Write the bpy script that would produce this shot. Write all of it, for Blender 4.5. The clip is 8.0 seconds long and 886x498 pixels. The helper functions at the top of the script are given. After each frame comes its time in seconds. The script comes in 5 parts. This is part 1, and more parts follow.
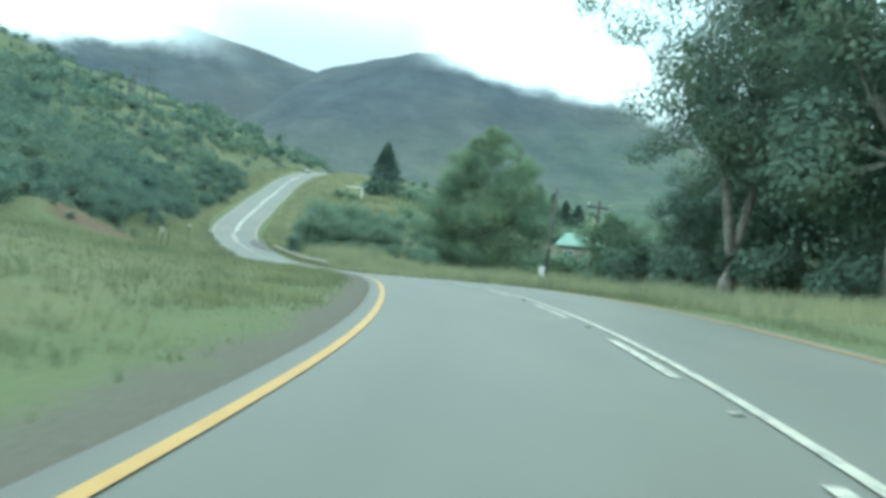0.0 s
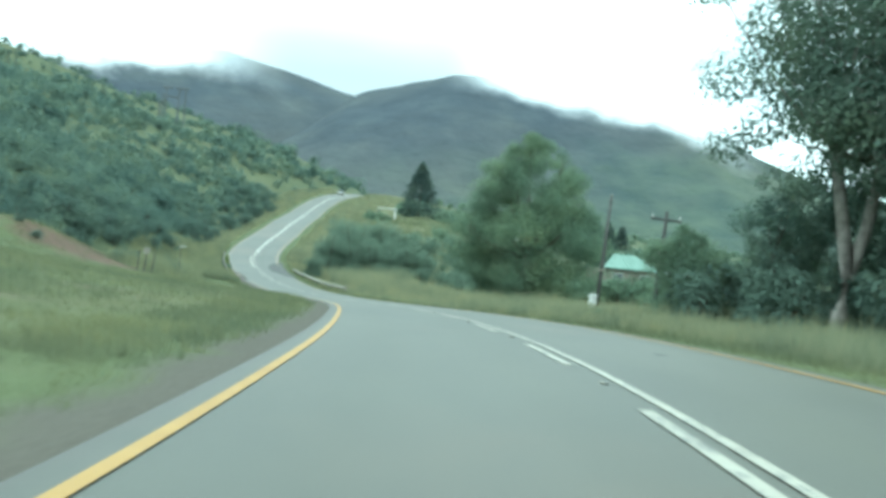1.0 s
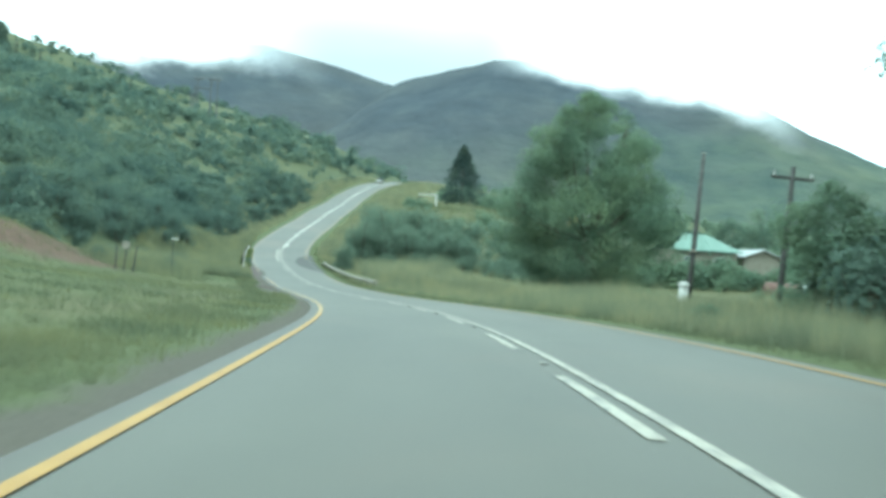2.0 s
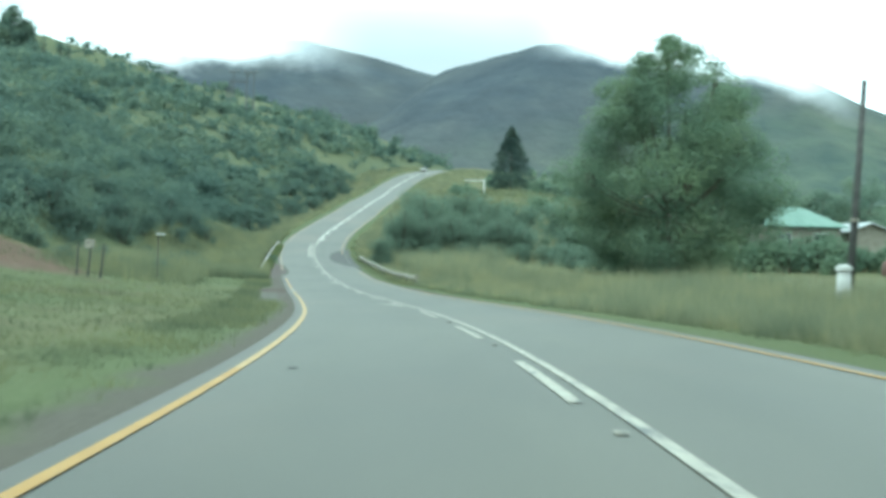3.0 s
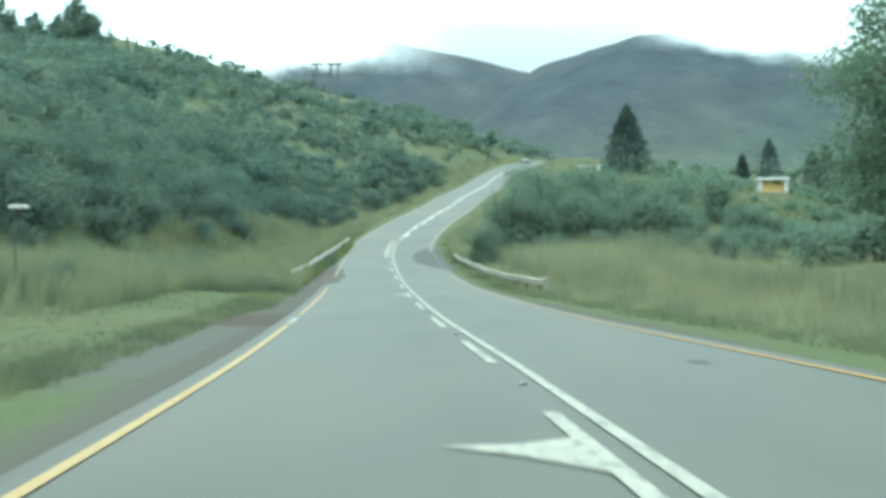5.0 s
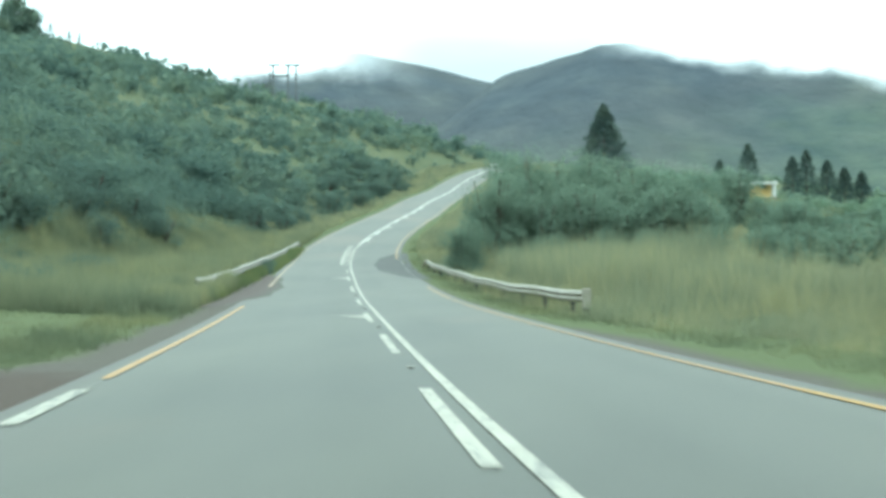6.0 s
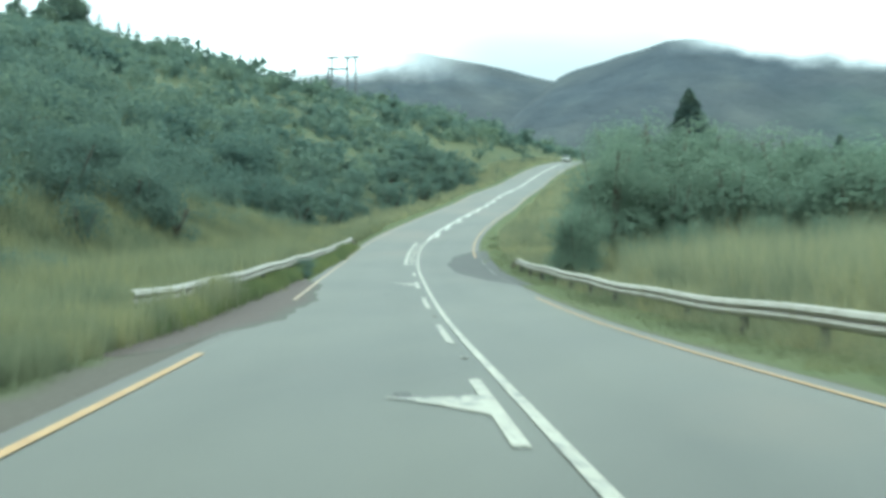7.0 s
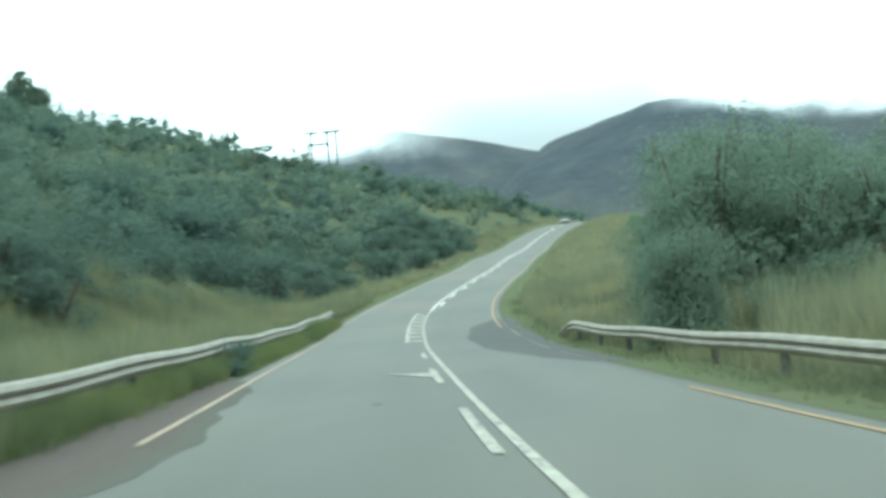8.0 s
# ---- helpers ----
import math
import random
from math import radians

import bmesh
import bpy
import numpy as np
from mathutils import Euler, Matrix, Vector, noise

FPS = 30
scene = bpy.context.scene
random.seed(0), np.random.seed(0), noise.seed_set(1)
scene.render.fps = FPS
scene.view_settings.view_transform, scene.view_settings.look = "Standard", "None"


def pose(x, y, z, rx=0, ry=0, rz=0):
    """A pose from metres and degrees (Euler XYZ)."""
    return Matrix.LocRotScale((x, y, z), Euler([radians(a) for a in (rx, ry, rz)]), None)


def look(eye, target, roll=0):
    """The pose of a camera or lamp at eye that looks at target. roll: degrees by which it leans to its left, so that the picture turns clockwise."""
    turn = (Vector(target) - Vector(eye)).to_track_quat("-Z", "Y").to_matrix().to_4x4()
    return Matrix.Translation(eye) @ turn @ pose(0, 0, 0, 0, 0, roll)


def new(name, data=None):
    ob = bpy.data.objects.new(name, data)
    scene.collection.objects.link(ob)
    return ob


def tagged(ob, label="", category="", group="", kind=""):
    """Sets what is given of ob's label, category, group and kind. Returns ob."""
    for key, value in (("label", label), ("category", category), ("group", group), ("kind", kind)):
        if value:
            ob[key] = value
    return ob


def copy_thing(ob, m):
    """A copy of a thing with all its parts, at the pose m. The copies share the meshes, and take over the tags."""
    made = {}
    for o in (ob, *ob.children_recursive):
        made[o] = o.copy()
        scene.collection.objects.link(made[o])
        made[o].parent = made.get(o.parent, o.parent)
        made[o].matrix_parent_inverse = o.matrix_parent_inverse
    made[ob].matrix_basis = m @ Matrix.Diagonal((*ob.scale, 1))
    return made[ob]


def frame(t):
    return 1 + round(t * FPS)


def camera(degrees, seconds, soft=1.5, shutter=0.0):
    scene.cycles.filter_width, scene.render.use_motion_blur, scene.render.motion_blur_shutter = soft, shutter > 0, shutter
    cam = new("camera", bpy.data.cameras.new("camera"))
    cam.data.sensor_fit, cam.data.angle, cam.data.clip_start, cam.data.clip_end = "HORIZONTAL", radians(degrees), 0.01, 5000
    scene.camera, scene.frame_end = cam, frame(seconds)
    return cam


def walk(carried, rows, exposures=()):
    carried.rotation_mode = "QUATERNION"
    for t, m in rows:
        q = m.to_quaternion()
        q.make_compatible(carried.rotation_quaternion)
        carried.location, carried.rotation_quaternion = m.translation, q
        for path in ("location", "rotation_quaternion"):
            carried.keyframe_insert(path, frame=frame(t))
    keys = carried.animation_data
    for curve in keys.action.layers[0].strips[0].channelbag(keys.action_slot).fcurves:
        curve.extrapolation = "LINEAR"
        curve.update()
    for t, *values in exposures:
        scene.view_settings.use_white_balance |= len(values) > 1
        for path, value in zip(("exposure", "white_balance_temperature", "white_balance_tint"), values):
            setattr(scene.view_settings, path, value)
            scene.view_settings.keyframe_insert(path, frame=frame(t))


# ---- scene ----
cam = camera(41.05, 8.0, soft=3.8, shutter=0.4)
PATH = [
    (0.0, -0.647, 3.001, 1.238, 91.226, -5.116, -1.282),
    (0.5, -0.011, 10.371, 1.354, 91.478, -3.984, 0.168),
    (1.0, 0.299, 18.196, 1.571, 92.229, -4.979, 0.666),
    (2.5, -0.230, 42.612, 1.946, 91.143, -1.922, 4.312),
    (3.0, -0.882, 50.658, 2.019, 91.004, -1.141, 5.389),
    (3.5, -1.763, 58.717, 2.025, 91.424, -2.007, 7.793),
    (4.0, -3.067, 67.365, 1.988, 91.020, -2.286, 7.829),
    (4.5, -4.482, 75.843, 1.946, 90.942, 0.445, 10.853),
    (6.0, -9.527, 101.236, 1.796, 91.670, 0.593, 8.367),
    (6.5, -11.631, 110.128, 1.889, 91.539, -0.216, 10.155),
    (7.0, -13.789, 118.743, 2.049, 91.767, 0.697, 11.346),
    (7.5, -15.913, 127.518, 2.162, 94.325, 1.700, 12.901),
    (8.0, -18.161, 136.604, 2.282, 95.532, 4.718, 11.233),
]
walk(cam, [(t, pose(x, y, z, rx, ry, rz)) for t, x, y, z, rx, ry, rz in PATH], [(0, -0.05, 5330, -14.5), (1, -0.05, 5400, -14.0), (2.5, -0.08, 5450, -13.5), (3, -0.15, 5470, -13.2), (4.5, -0.08, 5470, -13.2), (6, 0.0, 5600, -11.5), (6.5, -0.15, 5600, -11.3), (7, -0.08, 5600, -11.0), (7.5, 0.0, 5630, -11.0), (8, -0.3, 5650, -11.0)])
SKY, SUN = 3.3, 1.5

# ---- sky and light ----
world = bpy.data.worlds.new("overcast")
scene.world = world
world.use_nodes = True
wn, wl = world.node_tree.nodes, world.node_tree.links
wn.clear()
sky = wn.new("ShaderNodeTexSky")
sky.sky_type, sky.sun_disc = "NISHITA", False
sky.sun_elevation, sky.sun_rotation = radians(52), radians(250)
sky_bg = wn.new("ShaderNodeBackground")
sky_bg.inputs["Strength"].default_value = 0.12
wl.new(sky.outputs["Color"], sky_bg.inputs["Color"])
cloud_bg = wn.new("ShaderNodeBackground")
coords = wn.new("ShaderNodeTexCoord")
stretch = wn.new("ShaderNodeMapping")
stretch.inputs["Scale"].default_value = (1.6, 1.6, 6.0)
cloud_noise = wn.new("ShaderNodeTexNoise")
cloud_noise.inputs["Scale"].default_value = 2.2
cloud_noise.inputs["Detail"].default_value = 5
wl.new(coords.outputs["Generated"], stretch.inputs["Vector"])
wl.new(stretch.outputs["Vector"], cloud_noise.inputs["Vector"])
cloud_ramp = wn.new("ShaderNodeValToRGB")
cloud_ramp.color_ramp.elements[0].position, cloud_ramp.color_ramp.elements[0].color = 0.3, (0.80, 0.93, 0.95, 1)
cloud_ramp.color_ramp.elements[1].position, cloud_ramp.color_ramp.elements[1].color = 0.55, (0.96, 1.0, 0.985, 1)
wl.new(cloud_noise.outputs["Fac"], cloud_ramp.inputs["Fac"])
parts = wn.new("ShaderNodeSeparateXYZ")
wl.new(coords.outputs["Generated"], parts.inputs[0])
low = wn.new("ShaderNodeMapRange")
low.interpolation_type = "SMOOTHSTEP"
low.inputs["From Min"].default_value, low.inputs["From Max"].default_value = 0.142, 0.275
wobble = wn.new("ShaderNodeMath")
wobble.operation = "MULTIPLY_ADD"
wobble.inputs[1].default_value = -0.05
wl.new(cloud_noise.outputs["Fac"], wobble.inputs[0])
wl.new(parts.outputs["Z"], wobble.inputs[2])
wl.new(wobble.outputs[0], low.inputs["Value"])
gap = wn.new("ShaderNodeMix")
gap.data_type = "RGBA"
gap.inputs[6].default_value = (0.316, 0.338, 0.338, 1)
side = wn.new("ShaderNodeMapRange")
side.interpolation_type = "SMOOTHSTEP"
side.inputs["From Min"].default_value, side.inputs["From Max"].default_value = 0.13, 0.28
wl.new(parts.outputs["X"], side.inputs["Value"])
closed = wn.new("ShaderNodeMath")
closed.operation = "MAXIMUM"
wl.new(low.outputs["Result"], closed.inputs[0])
wl.new(side.outputs["Result"], closed.inputs[1])
wl.new(closed.outputs[0], gap.inputs[0])
wl.new(cloud_ramp.outputs["Color"], gap.inputs[7])
wl.new(gap.outputs[2], cloud_bg.inputs["Color"])
cloud_bg.inputs["Strength"].default_value = SKY
cover = wn.new("ShaderNodeMixShader")
cover.inputs["Fac"].default_value = 0.88
wl.new(sky_bg.outputs[0], cover.inputs[1])
wl.new(cloud_bg.outputs[0], cover.inputs[2])
world_out = wn.new("ShaderNodeOutputWorld")
wl.new(cover.outputs[0], world_out.inputs["Surface"])
sun = new("sun", bpy.data.lights.new("sun", "SUN"))
sun.data.energy, sun.data.angle, sun.data.color = SUN, radians(25), (1.0, 0.98, 0.94)
sun.matrix_world = look((-60, -30, 90), (0, 60, 0))


# ---- materials ----
class Mat:
    """A node material built up step by step round a Principled BSDF."""

    def __init__(self, name, rough=0.8, metal=0.0, spec=0.3):
        self.m = bpy.data.materials.new(name)
        self.m.use_nodes = True
        self.t = self.m.node_tree
        self.b = self.t.nodes["Principled BSDF"]
        self.b.inputs["Roughness"].default_value = rough
        self.b.inputs["Metallic"].default_value = metal
        self.b.inputs["Specular IOR Level"].default_value = spec
        self.co = self.node("ShaderNodeTexCoord").outputs["Object"]

    def node(self, kind):
        return self.t.nodes.new(kind)

    def link(self, a, b):
        self.t.links.new(a, b)

    def noise(self, scale, detail=4.0, stretch=None, rough=0.55):
        n = self.node("ShaderNodeTexNoise")
        n.inputs["Scale"].default_value, n.inputs["Detail"].default_value = scale, detail
        n.inputs["Roughness"].default_value = rough
        src = self.co
        if stretch:
            mp = self.node("ShaderNodeMapping")
            mp.inputs["Scale"].default_value = stretch
            self.link(src, mp.inputs["Vector"])
            src = mp.outputs["Vector"]
        self.link(src, n.inputs["Vector"])
        return n.outputs["Fac"]

    def ramp(self, fac, *stops):
        r = self.node("ShaderNodeValToRGB")
        e = r.color_ramp.elements
        while len(e) < len(stops):
            e.new(0.5)
        for el, (p, c) in zip(e, stops):
            el.position, el.color = p, (*c, 1) if len(c) == 3 else c
        self.link(fac, r.inputs["Fac"])
        return r.outputs["Color"]

    def mix(self, fac, a, b, mode="MIX"):
        n = self.node("ShaderNodeMix")
        n.data_type, n.blend_type = "RGBA", mode
        for sock, val in ((n.inputs[0], fac), (n.inputs[6], a), (n.inputs[7], b)):
            if hasattr(val, "is_linked"):
                self.link(val, sock)
            else:
                sock.default_value = val if isinstance(val, (int, float)) else (*val, 1)
        return n.outputs[2]

    def math(self, op, a, b=0.0, c=0.0):
        n = self.node("ShaderNodeMath")
        n.operation = op
        for sock, val in zip(n.inputs, (a, b, c)):
            if hasattr(val, "is_linked"):
                self.link(val, sock)
            else:
                sock.default_value = val
        return n.outputs[0]

    def step(self, val, lo, hi):
        n = self.node("ShaderNodeMapRange")
        n.interpolation_type = "SMOOTHSTEP"
        self.link(val, n.inputs["Value"])
        n.inputs["From Min"].default_value, n.inputs["From Max"].default_value = lo, hi
        return n.outputs["Result"]

    def attr(self, name):
        n = self.node("ShaderNodeAttribute")
        n.attribute_name = name
        return n.outputs["Fac"]

    def island(self):
        return self.node("ShaderNodeNewGeometry").outputs["Random Per Island"]

    def random(self):
        return self.node("ShaderNodeObjectInfo").outputs["Random"]

    def bump(self, height, strength=0.4, dist=0.02):
        n = self.node("ShaderNodeBump")
        n.inputs["Strength"].default_value, n.inputs["Distance"].default_value = strength, dist
        self.link(height, n.inputs["Height"])
        self.link(n.outputs["Normal"], self.b.inputs["Normal"])
        return self

    def colour(self, c):
        if hasattr(c, "is_linked"):
            self.link(c, self.b.inputs["Base Color"])
        else:
            self.b.inputs["Base Color"].default_value = (*c, 1)
        return self.m


def plain(name, a, b, scale=6.0, rough=0.7, metal=0.0, bump=0.2, spec=0.3):
    k = Mat(name, rough, metal, spec)
    n = k.noise(scale)
    k.bump(k.noise(scale * 5), bump, 0.01)
    return k.colour(k.ramp(n, (0.35, a), (0.68, b)))


def leaves(name, dark, light, tip, patch=0.25, gloss=0.65, amp=1.0):
    k = Mat(name, 0.5 + 0.5 * gloss, 0, 0.05)
    dark, tip = [[0.38 * p + 0.62 * q for p, q in zip(c, light)] for c in (dark, tip)]
    base = k.ramp(k.island(), (0.0, dark), (0.6, light), (1.0, tip))
    big = k.ramp(k.noise(patch, 4), *[(p, [1 + amp * (v - 1) for v in c]) for p, c in ((0.36, (0.74, 0.80, 0.84)), (0.5, (1.0, 1.0, 1.0)), (0.64, (1.26, 1.19, 1.06)))])
    col = k.mix(1.0, base, big, "MULTIPLY")
    thin = k.node("ShaderNodeBsdfTranslucent")
    k.link(col, thin.inputs["Color"])
    both = k.node("ShaderNodeMixShader")
    both.inputs[0].default_value = 0.55
    k.link(k.b.outputs[0], both.inputs[1])
    k.link(thin.outputs[0], both.inputs[2])
    k.link(both.outputs[0], k.t.nodes["Material Output"].inputs["Surface"])
    return k.colour(col)


def asphalt_mat():
    k = Mat("worn_asphalt", 0.6, 0, 0.34)
    grain = k.noise(60, 3)
    blot = k.noise(0.35, 4, (1, 0.25, 1))
    base = k.ramp(blot, (0.28, (0.056, 0.056, 0.043)), (0.72, (0.088, 0.086, 0.064)))
    lat = k.math("ABSOLUTE", k.attr("lat"))
    wheel = k.math("ABSOLUTE", k.math("SUBTRACT", k.math("ABSOLUTE", k.math("SUBTRACT", lat, 1.75)), 0.8))
    track = k.step(wheel, 0.0, 0.55)
    base = k.mix(k.math("MULTIPLY", track, 0.16), base, (0.094, 0.091, 0.076))
    stain = k.step(k.noise(0.12, 5, (1, 0.5, 1)), 0.52, 0.70)
    base = k.mix(k.math("MULTIPLY", stain, 0.75), base, (0.104, 0.088, 0.064))
    edge = k.step(k.math("ADD", lat, k.math("MULTIPLY", k.noise(1.3, 4), 0.8)), 3.85, 4.3)
    base = k.mix(k.math("MULTIPLY", edge, 0.75), base, (0.090, 0.081, 0.066))
    k.bump(grain, 0.35, 0.006)
    return k.colour(k.mix(1.0, base, k.ramp(grain, (0.3, (0.86, 0.86, 0.86)), (0.7, (1.1, 1.1, 1.1))), "MULTIPLY"))


def ground_mat():
    k = Mat("verge_grass_and_soil", 0.95, 0, 0.1)
    fine, mid, big = k.noise(14, 5), k.noise(0.9, 4), k.noise(0.09, 4)
    green = k.ramp(fine, (0.3, (0.074, 0.090, 0.042)), (0.7, (0.110, 0.124, 0.060)))
    dry = k.ramp(fine, (0.3, (0.092, 0.092, 0.046)), (0.7, (0.132, 0.124, 0.066)))
    grass = k.mix(k.step(k.math("ADD", k.math("MULTIPLY", mid, 0.5), k.math("ADD", k.math("MULTIPLY", big, 0.6), k.attr("dry"))), 0.55, 0.95), green, dry)
    grit = k.noise(30, 4)
    gravel = k.mix(k.attr("spill"), k.ramp(grit, (0.3, (0.072, 0.065, 0.052)), (0.7, (0.118, 0.105, 0.084))), k.ramp(grit, (0.3, (0.073, 0.065, 0.055)), (0.7, (0.116, 0.102, 0.088))))
    side = k.attr("lat")
    lat = k.math("ADD", k.math("ABSOLUTE", side), k.math("MULTIPLY", k.math("LESS_THAN", side, 0.0), 0.75))
    lat = k.math("SUBTRACT", lat, k.math("MULTIPLY", k.attr("spill"), 1.05))
    stony = k.step(k.math("ADD", lat, k.math("MULTIPLY", k.noise(0.8, 5), 1.2)), 5.45, 4.7)
    col = k.mix(stony, grass, gravel)
    earth = k.ramp(k.noise(1.2, 5), (0.3, (0.084, 0.055, 0.040)), (0.7, (0.126, 0.084, 0.060)))
    red = k.step(k.math("ADD", k.attr("earth"), k.math("MULTIPLY", k.noise(0.5, 5), 1.5)), 1.15, 1.55)
    col = k.mix(red, col, earth)
    bare = k.math("MULTIPLY", k.step(k.noise(0.22, 5), 0.53, 0.66), k.math("MULTIPLY", k.attr("field"), 0.55))
    col = k.mix(bare, col, k.ramp(fine, (0.3, (0.088, 0.066, 0.046)), (0.7, (0.135, 0.104, 0.075))))
    rough = k.math("MULTIPLY", k.math("SUBTRACT", k.noise(1.1, 5), 0.5), 0.9)
    col = k.mix(k.step(k.math("ADD", k.attr("pale"), rough), 0.35, 0.75), col, k.ramp(grit, (0.3, (0.085, 0.082, 0.068)), (0.7, (0.128, 0.120, 0.100))))
    col = k.mix(k.step(k.math("ADD", k.attr("mud"), rough), 0.35, 0.7), col, k.ramp(grit, (0.3, (0.058, 0.046, 0.038)), (0.7, (0.098, 0.078, 0.064))))
    brush = k.ramp(k.noise(0.6, 5), (0.3, (0.058, 0.076, 0.046)), (0.7, (0.108, 0.120, 0.064)))
    col = k.mix(k.attr("brush"), col, brush)
    k.bump(k.noise(9, 5), 0.8, 0.08)
    return k.colour(col)


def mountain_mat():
    k = Mat("haze_tinted_heath_mountain", 0.95, 0, 0.05)
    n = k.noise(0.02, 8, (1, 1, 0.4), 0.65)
    # blue-grey of the distance haze is mixed into these heath colours
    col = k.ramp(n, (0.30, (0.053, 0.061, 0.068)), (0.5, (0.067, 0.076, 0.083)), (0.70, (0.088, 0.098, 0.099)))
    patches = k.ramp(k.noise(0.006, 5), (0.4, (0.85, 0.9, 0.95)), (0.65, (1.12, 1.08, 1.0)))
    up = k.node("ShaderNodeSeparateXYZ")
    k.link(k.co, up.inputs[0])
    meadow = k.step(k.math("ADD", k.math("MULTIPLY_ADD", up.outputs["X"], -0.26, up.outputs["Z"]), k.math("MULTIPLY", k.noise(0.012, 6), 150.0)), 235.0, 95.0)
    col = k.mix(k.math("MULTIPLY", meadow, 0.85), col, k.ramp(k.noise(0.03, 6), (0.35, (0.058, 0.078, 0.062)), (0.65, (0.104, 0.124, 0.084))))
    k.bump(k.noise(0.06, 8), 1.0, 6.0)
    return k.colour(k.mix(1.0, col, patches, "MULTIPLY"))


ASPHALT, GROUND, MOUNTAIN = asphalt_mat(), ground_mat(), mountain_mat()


def paint_mat(name, a, b, worn):
    k = Mat(name, 0.6, 0, 0.3)
    wear = k.step(k.math("ADD", k.noise(9, 6), k.math("MULTIPLY", k.noise(0.7, 3), 0.35)), worn, worn + 0.1)
    k.bump(k.noise(70, 3), 0.3, 0.004)
    return k.colour(k.mix(wear, k.ramp(k.noise(2.5, 4), (0.3, a), (0.7, b)), (0.105, 0.106, 0.098)))


YELLOW = paint_mat("yellow_road_paint", (0.27, 0.152, 0.032), (0.33, 0.198, 0.048), 0.86)
CHALKY = paint_mat("chalky_yellow_road_paint", (0.30, 0.195, 0.075), (0.36, 0.250, 0.105), 0.86)
FADED = paint_mat("faded_yellow_road_paint", (0.28, 0.165, 0.065), (0.34, 0.215, 0.09), 0.82)
WHITE = paint_mat("white_road_paint", (0.27, 0.25, 0.20), (0.35, 0.33, 0.265), 0.69)
# brighter than WHITE, for the markings beyond 200 m
BRIGHT_WHITE = paint_mat("bright_white_road_paint", (0.46, 0.44, 0.38), (0.56, 0.54, 0.47), 0.80)
PATCH = plain("dark_asphalt_patch", (0.054, 0.053, 0.048), (0.072, 0.070, 0.062), 1.5, 0.8)


def dirt_mat():
    """Loose brown gravel that thins out towards the asphalt."""
    k = Mat("loose_brown_gravel", 0.8, 0, 0.18)
    grit = k.ramp(k.noise(24, 4), (0.3, (0.052, 0.040, 0.034)), (0.7, (0.096, 0.074, 0.062)))
    thin = k.step(k.math("ADD", k.attr("edge"), k.math("MULTIPLY", k.noise(2.2, 5), 0.7)), 0.32, 0.85)
    k.bump(k.noise(30, 4), 0.7, 0.012)
    return k.colour(k.mix(thin, (0.072, 0.071, 0.055), grit))


GRAVEL = dirt_mat()
PALE_LINE = paint_mat("worn_pale_road_paint", (0.25, 0.175, 0.105), (0.31, 0.23, 0.15), 0.74)
STEEL = plain("weathered_galvanised_steel", (0.22, 0.20, 0.16), (0.30, 0.28, 0.23), 3.0, 0.55, 0.25)
TIMBER = plain("grey_creosoted_timber", (0.045, 0.045, 0.042), (0.090, 0.088, 0.080), 4.0, 0.85)
WHITEWASH = plain("white_paint", (0.40, 0.40, 0.37), (0.50, 0.50, 0.46), 3.0, 0.6)
GREEN_ROOF = plain("green_painted_iron", (0.095, 0.165, 0.125), (0.135, 0.215, 0.165), 1.5, 0.45)
CREAM = plain("cream_plaster", (0.17, 0.155, 0.12), (0.22, 0.205, 0.16), 2.0, 0.9)
OCHRE = plain("ochre_plaster", (0.50, 0.36, 0.14), (0.60, 0.45, 0.20), 2.0, 0.9)
GLASS = plain("dark_window_glass", (0.02, 0.025, 0.028), (0.035, 0.04, 0.042), 2.0, 0.08, spec=0.6)
BARK = plain("pale_gum_bark", (0.16, 0.145, 0.125), (0.30, 0.28, 0.25), 2.5, 0.9, bump=0.6)
BROWN_BARK = plain("brown_bark", (0.055, 0.045, 0.035), (0.11, 0.09, 0.07), 4.0, 0.95, bump=0.8)
LEAF_GUM = leaves("gum_leaves", (0.098, 0.140, 0.110), (0.156, 0.210, 0.162), (0.208, 0.260, 0.198))
LEAF_TREE = leaves("broad_leaves", (0.114, 0.166, 0.114), (0.168, 0.228, 0.150), (0.216, 0.272, 0.174))
LEAF_BUSH = leaves("bush_leaves", (0.118, 0.166, 0.124), (0.170, 0.224, 0.162), (0.214, 0.264, 0.182))
LEAF_SCRUB = leaves("hillside_leaves", (0.086, 0.126, 0.102), (0.126, 0.172, 0.136), (0.154, 0.196, 0.150), 0.12, amp=1.2)
LEAF_CONIFER = leaves("conifer_needles", (0.054, 0.082, 0.074), (0.086, 0.120, 0.104), (0.114, 0.148, 0.124))
BLADE = leaves("grass_blades", (0.184, 0.198, 0.118), (0.244, 0.250, 0.156), (0.300, 0.292, 0.190), 0.4, 0.8)
BLADE_MID = leaves("olive_grass_blades", (0.122, 0.138, 0.080), (0.164, 0.178, 0.104), (0.214, 0.212, 0.130), 0.4, 0.8)
BLADE_TALL = leaves("tall_green_grass_blades", (0.158, 0.174, 0.102), (0.214, 0.224, 0.134), (0.262, 0.260, 0.160), 0.4, 0.8)
BLADE_GREEN = leaves("green_grass_blades", (0.120, 0.150, 0.066), (0.160, 0.188, 0.086), (0.205, 0.218, 0.108), 0.4, 0.8)
# ridge poles: paler than TIMBER, with distance haze put into the colour
HAZY_TIMBER = plain("haze_pale_grey_timber", (0.075, 0.08, 0.082), (0.11, 0.115, 0.115), 3.0, 0.85)
RUSTY = plain("rusty_red_paint", (0.12, 0.072, 0.058), (0.17, 0.10, 0.08), 2.0, 0.7)
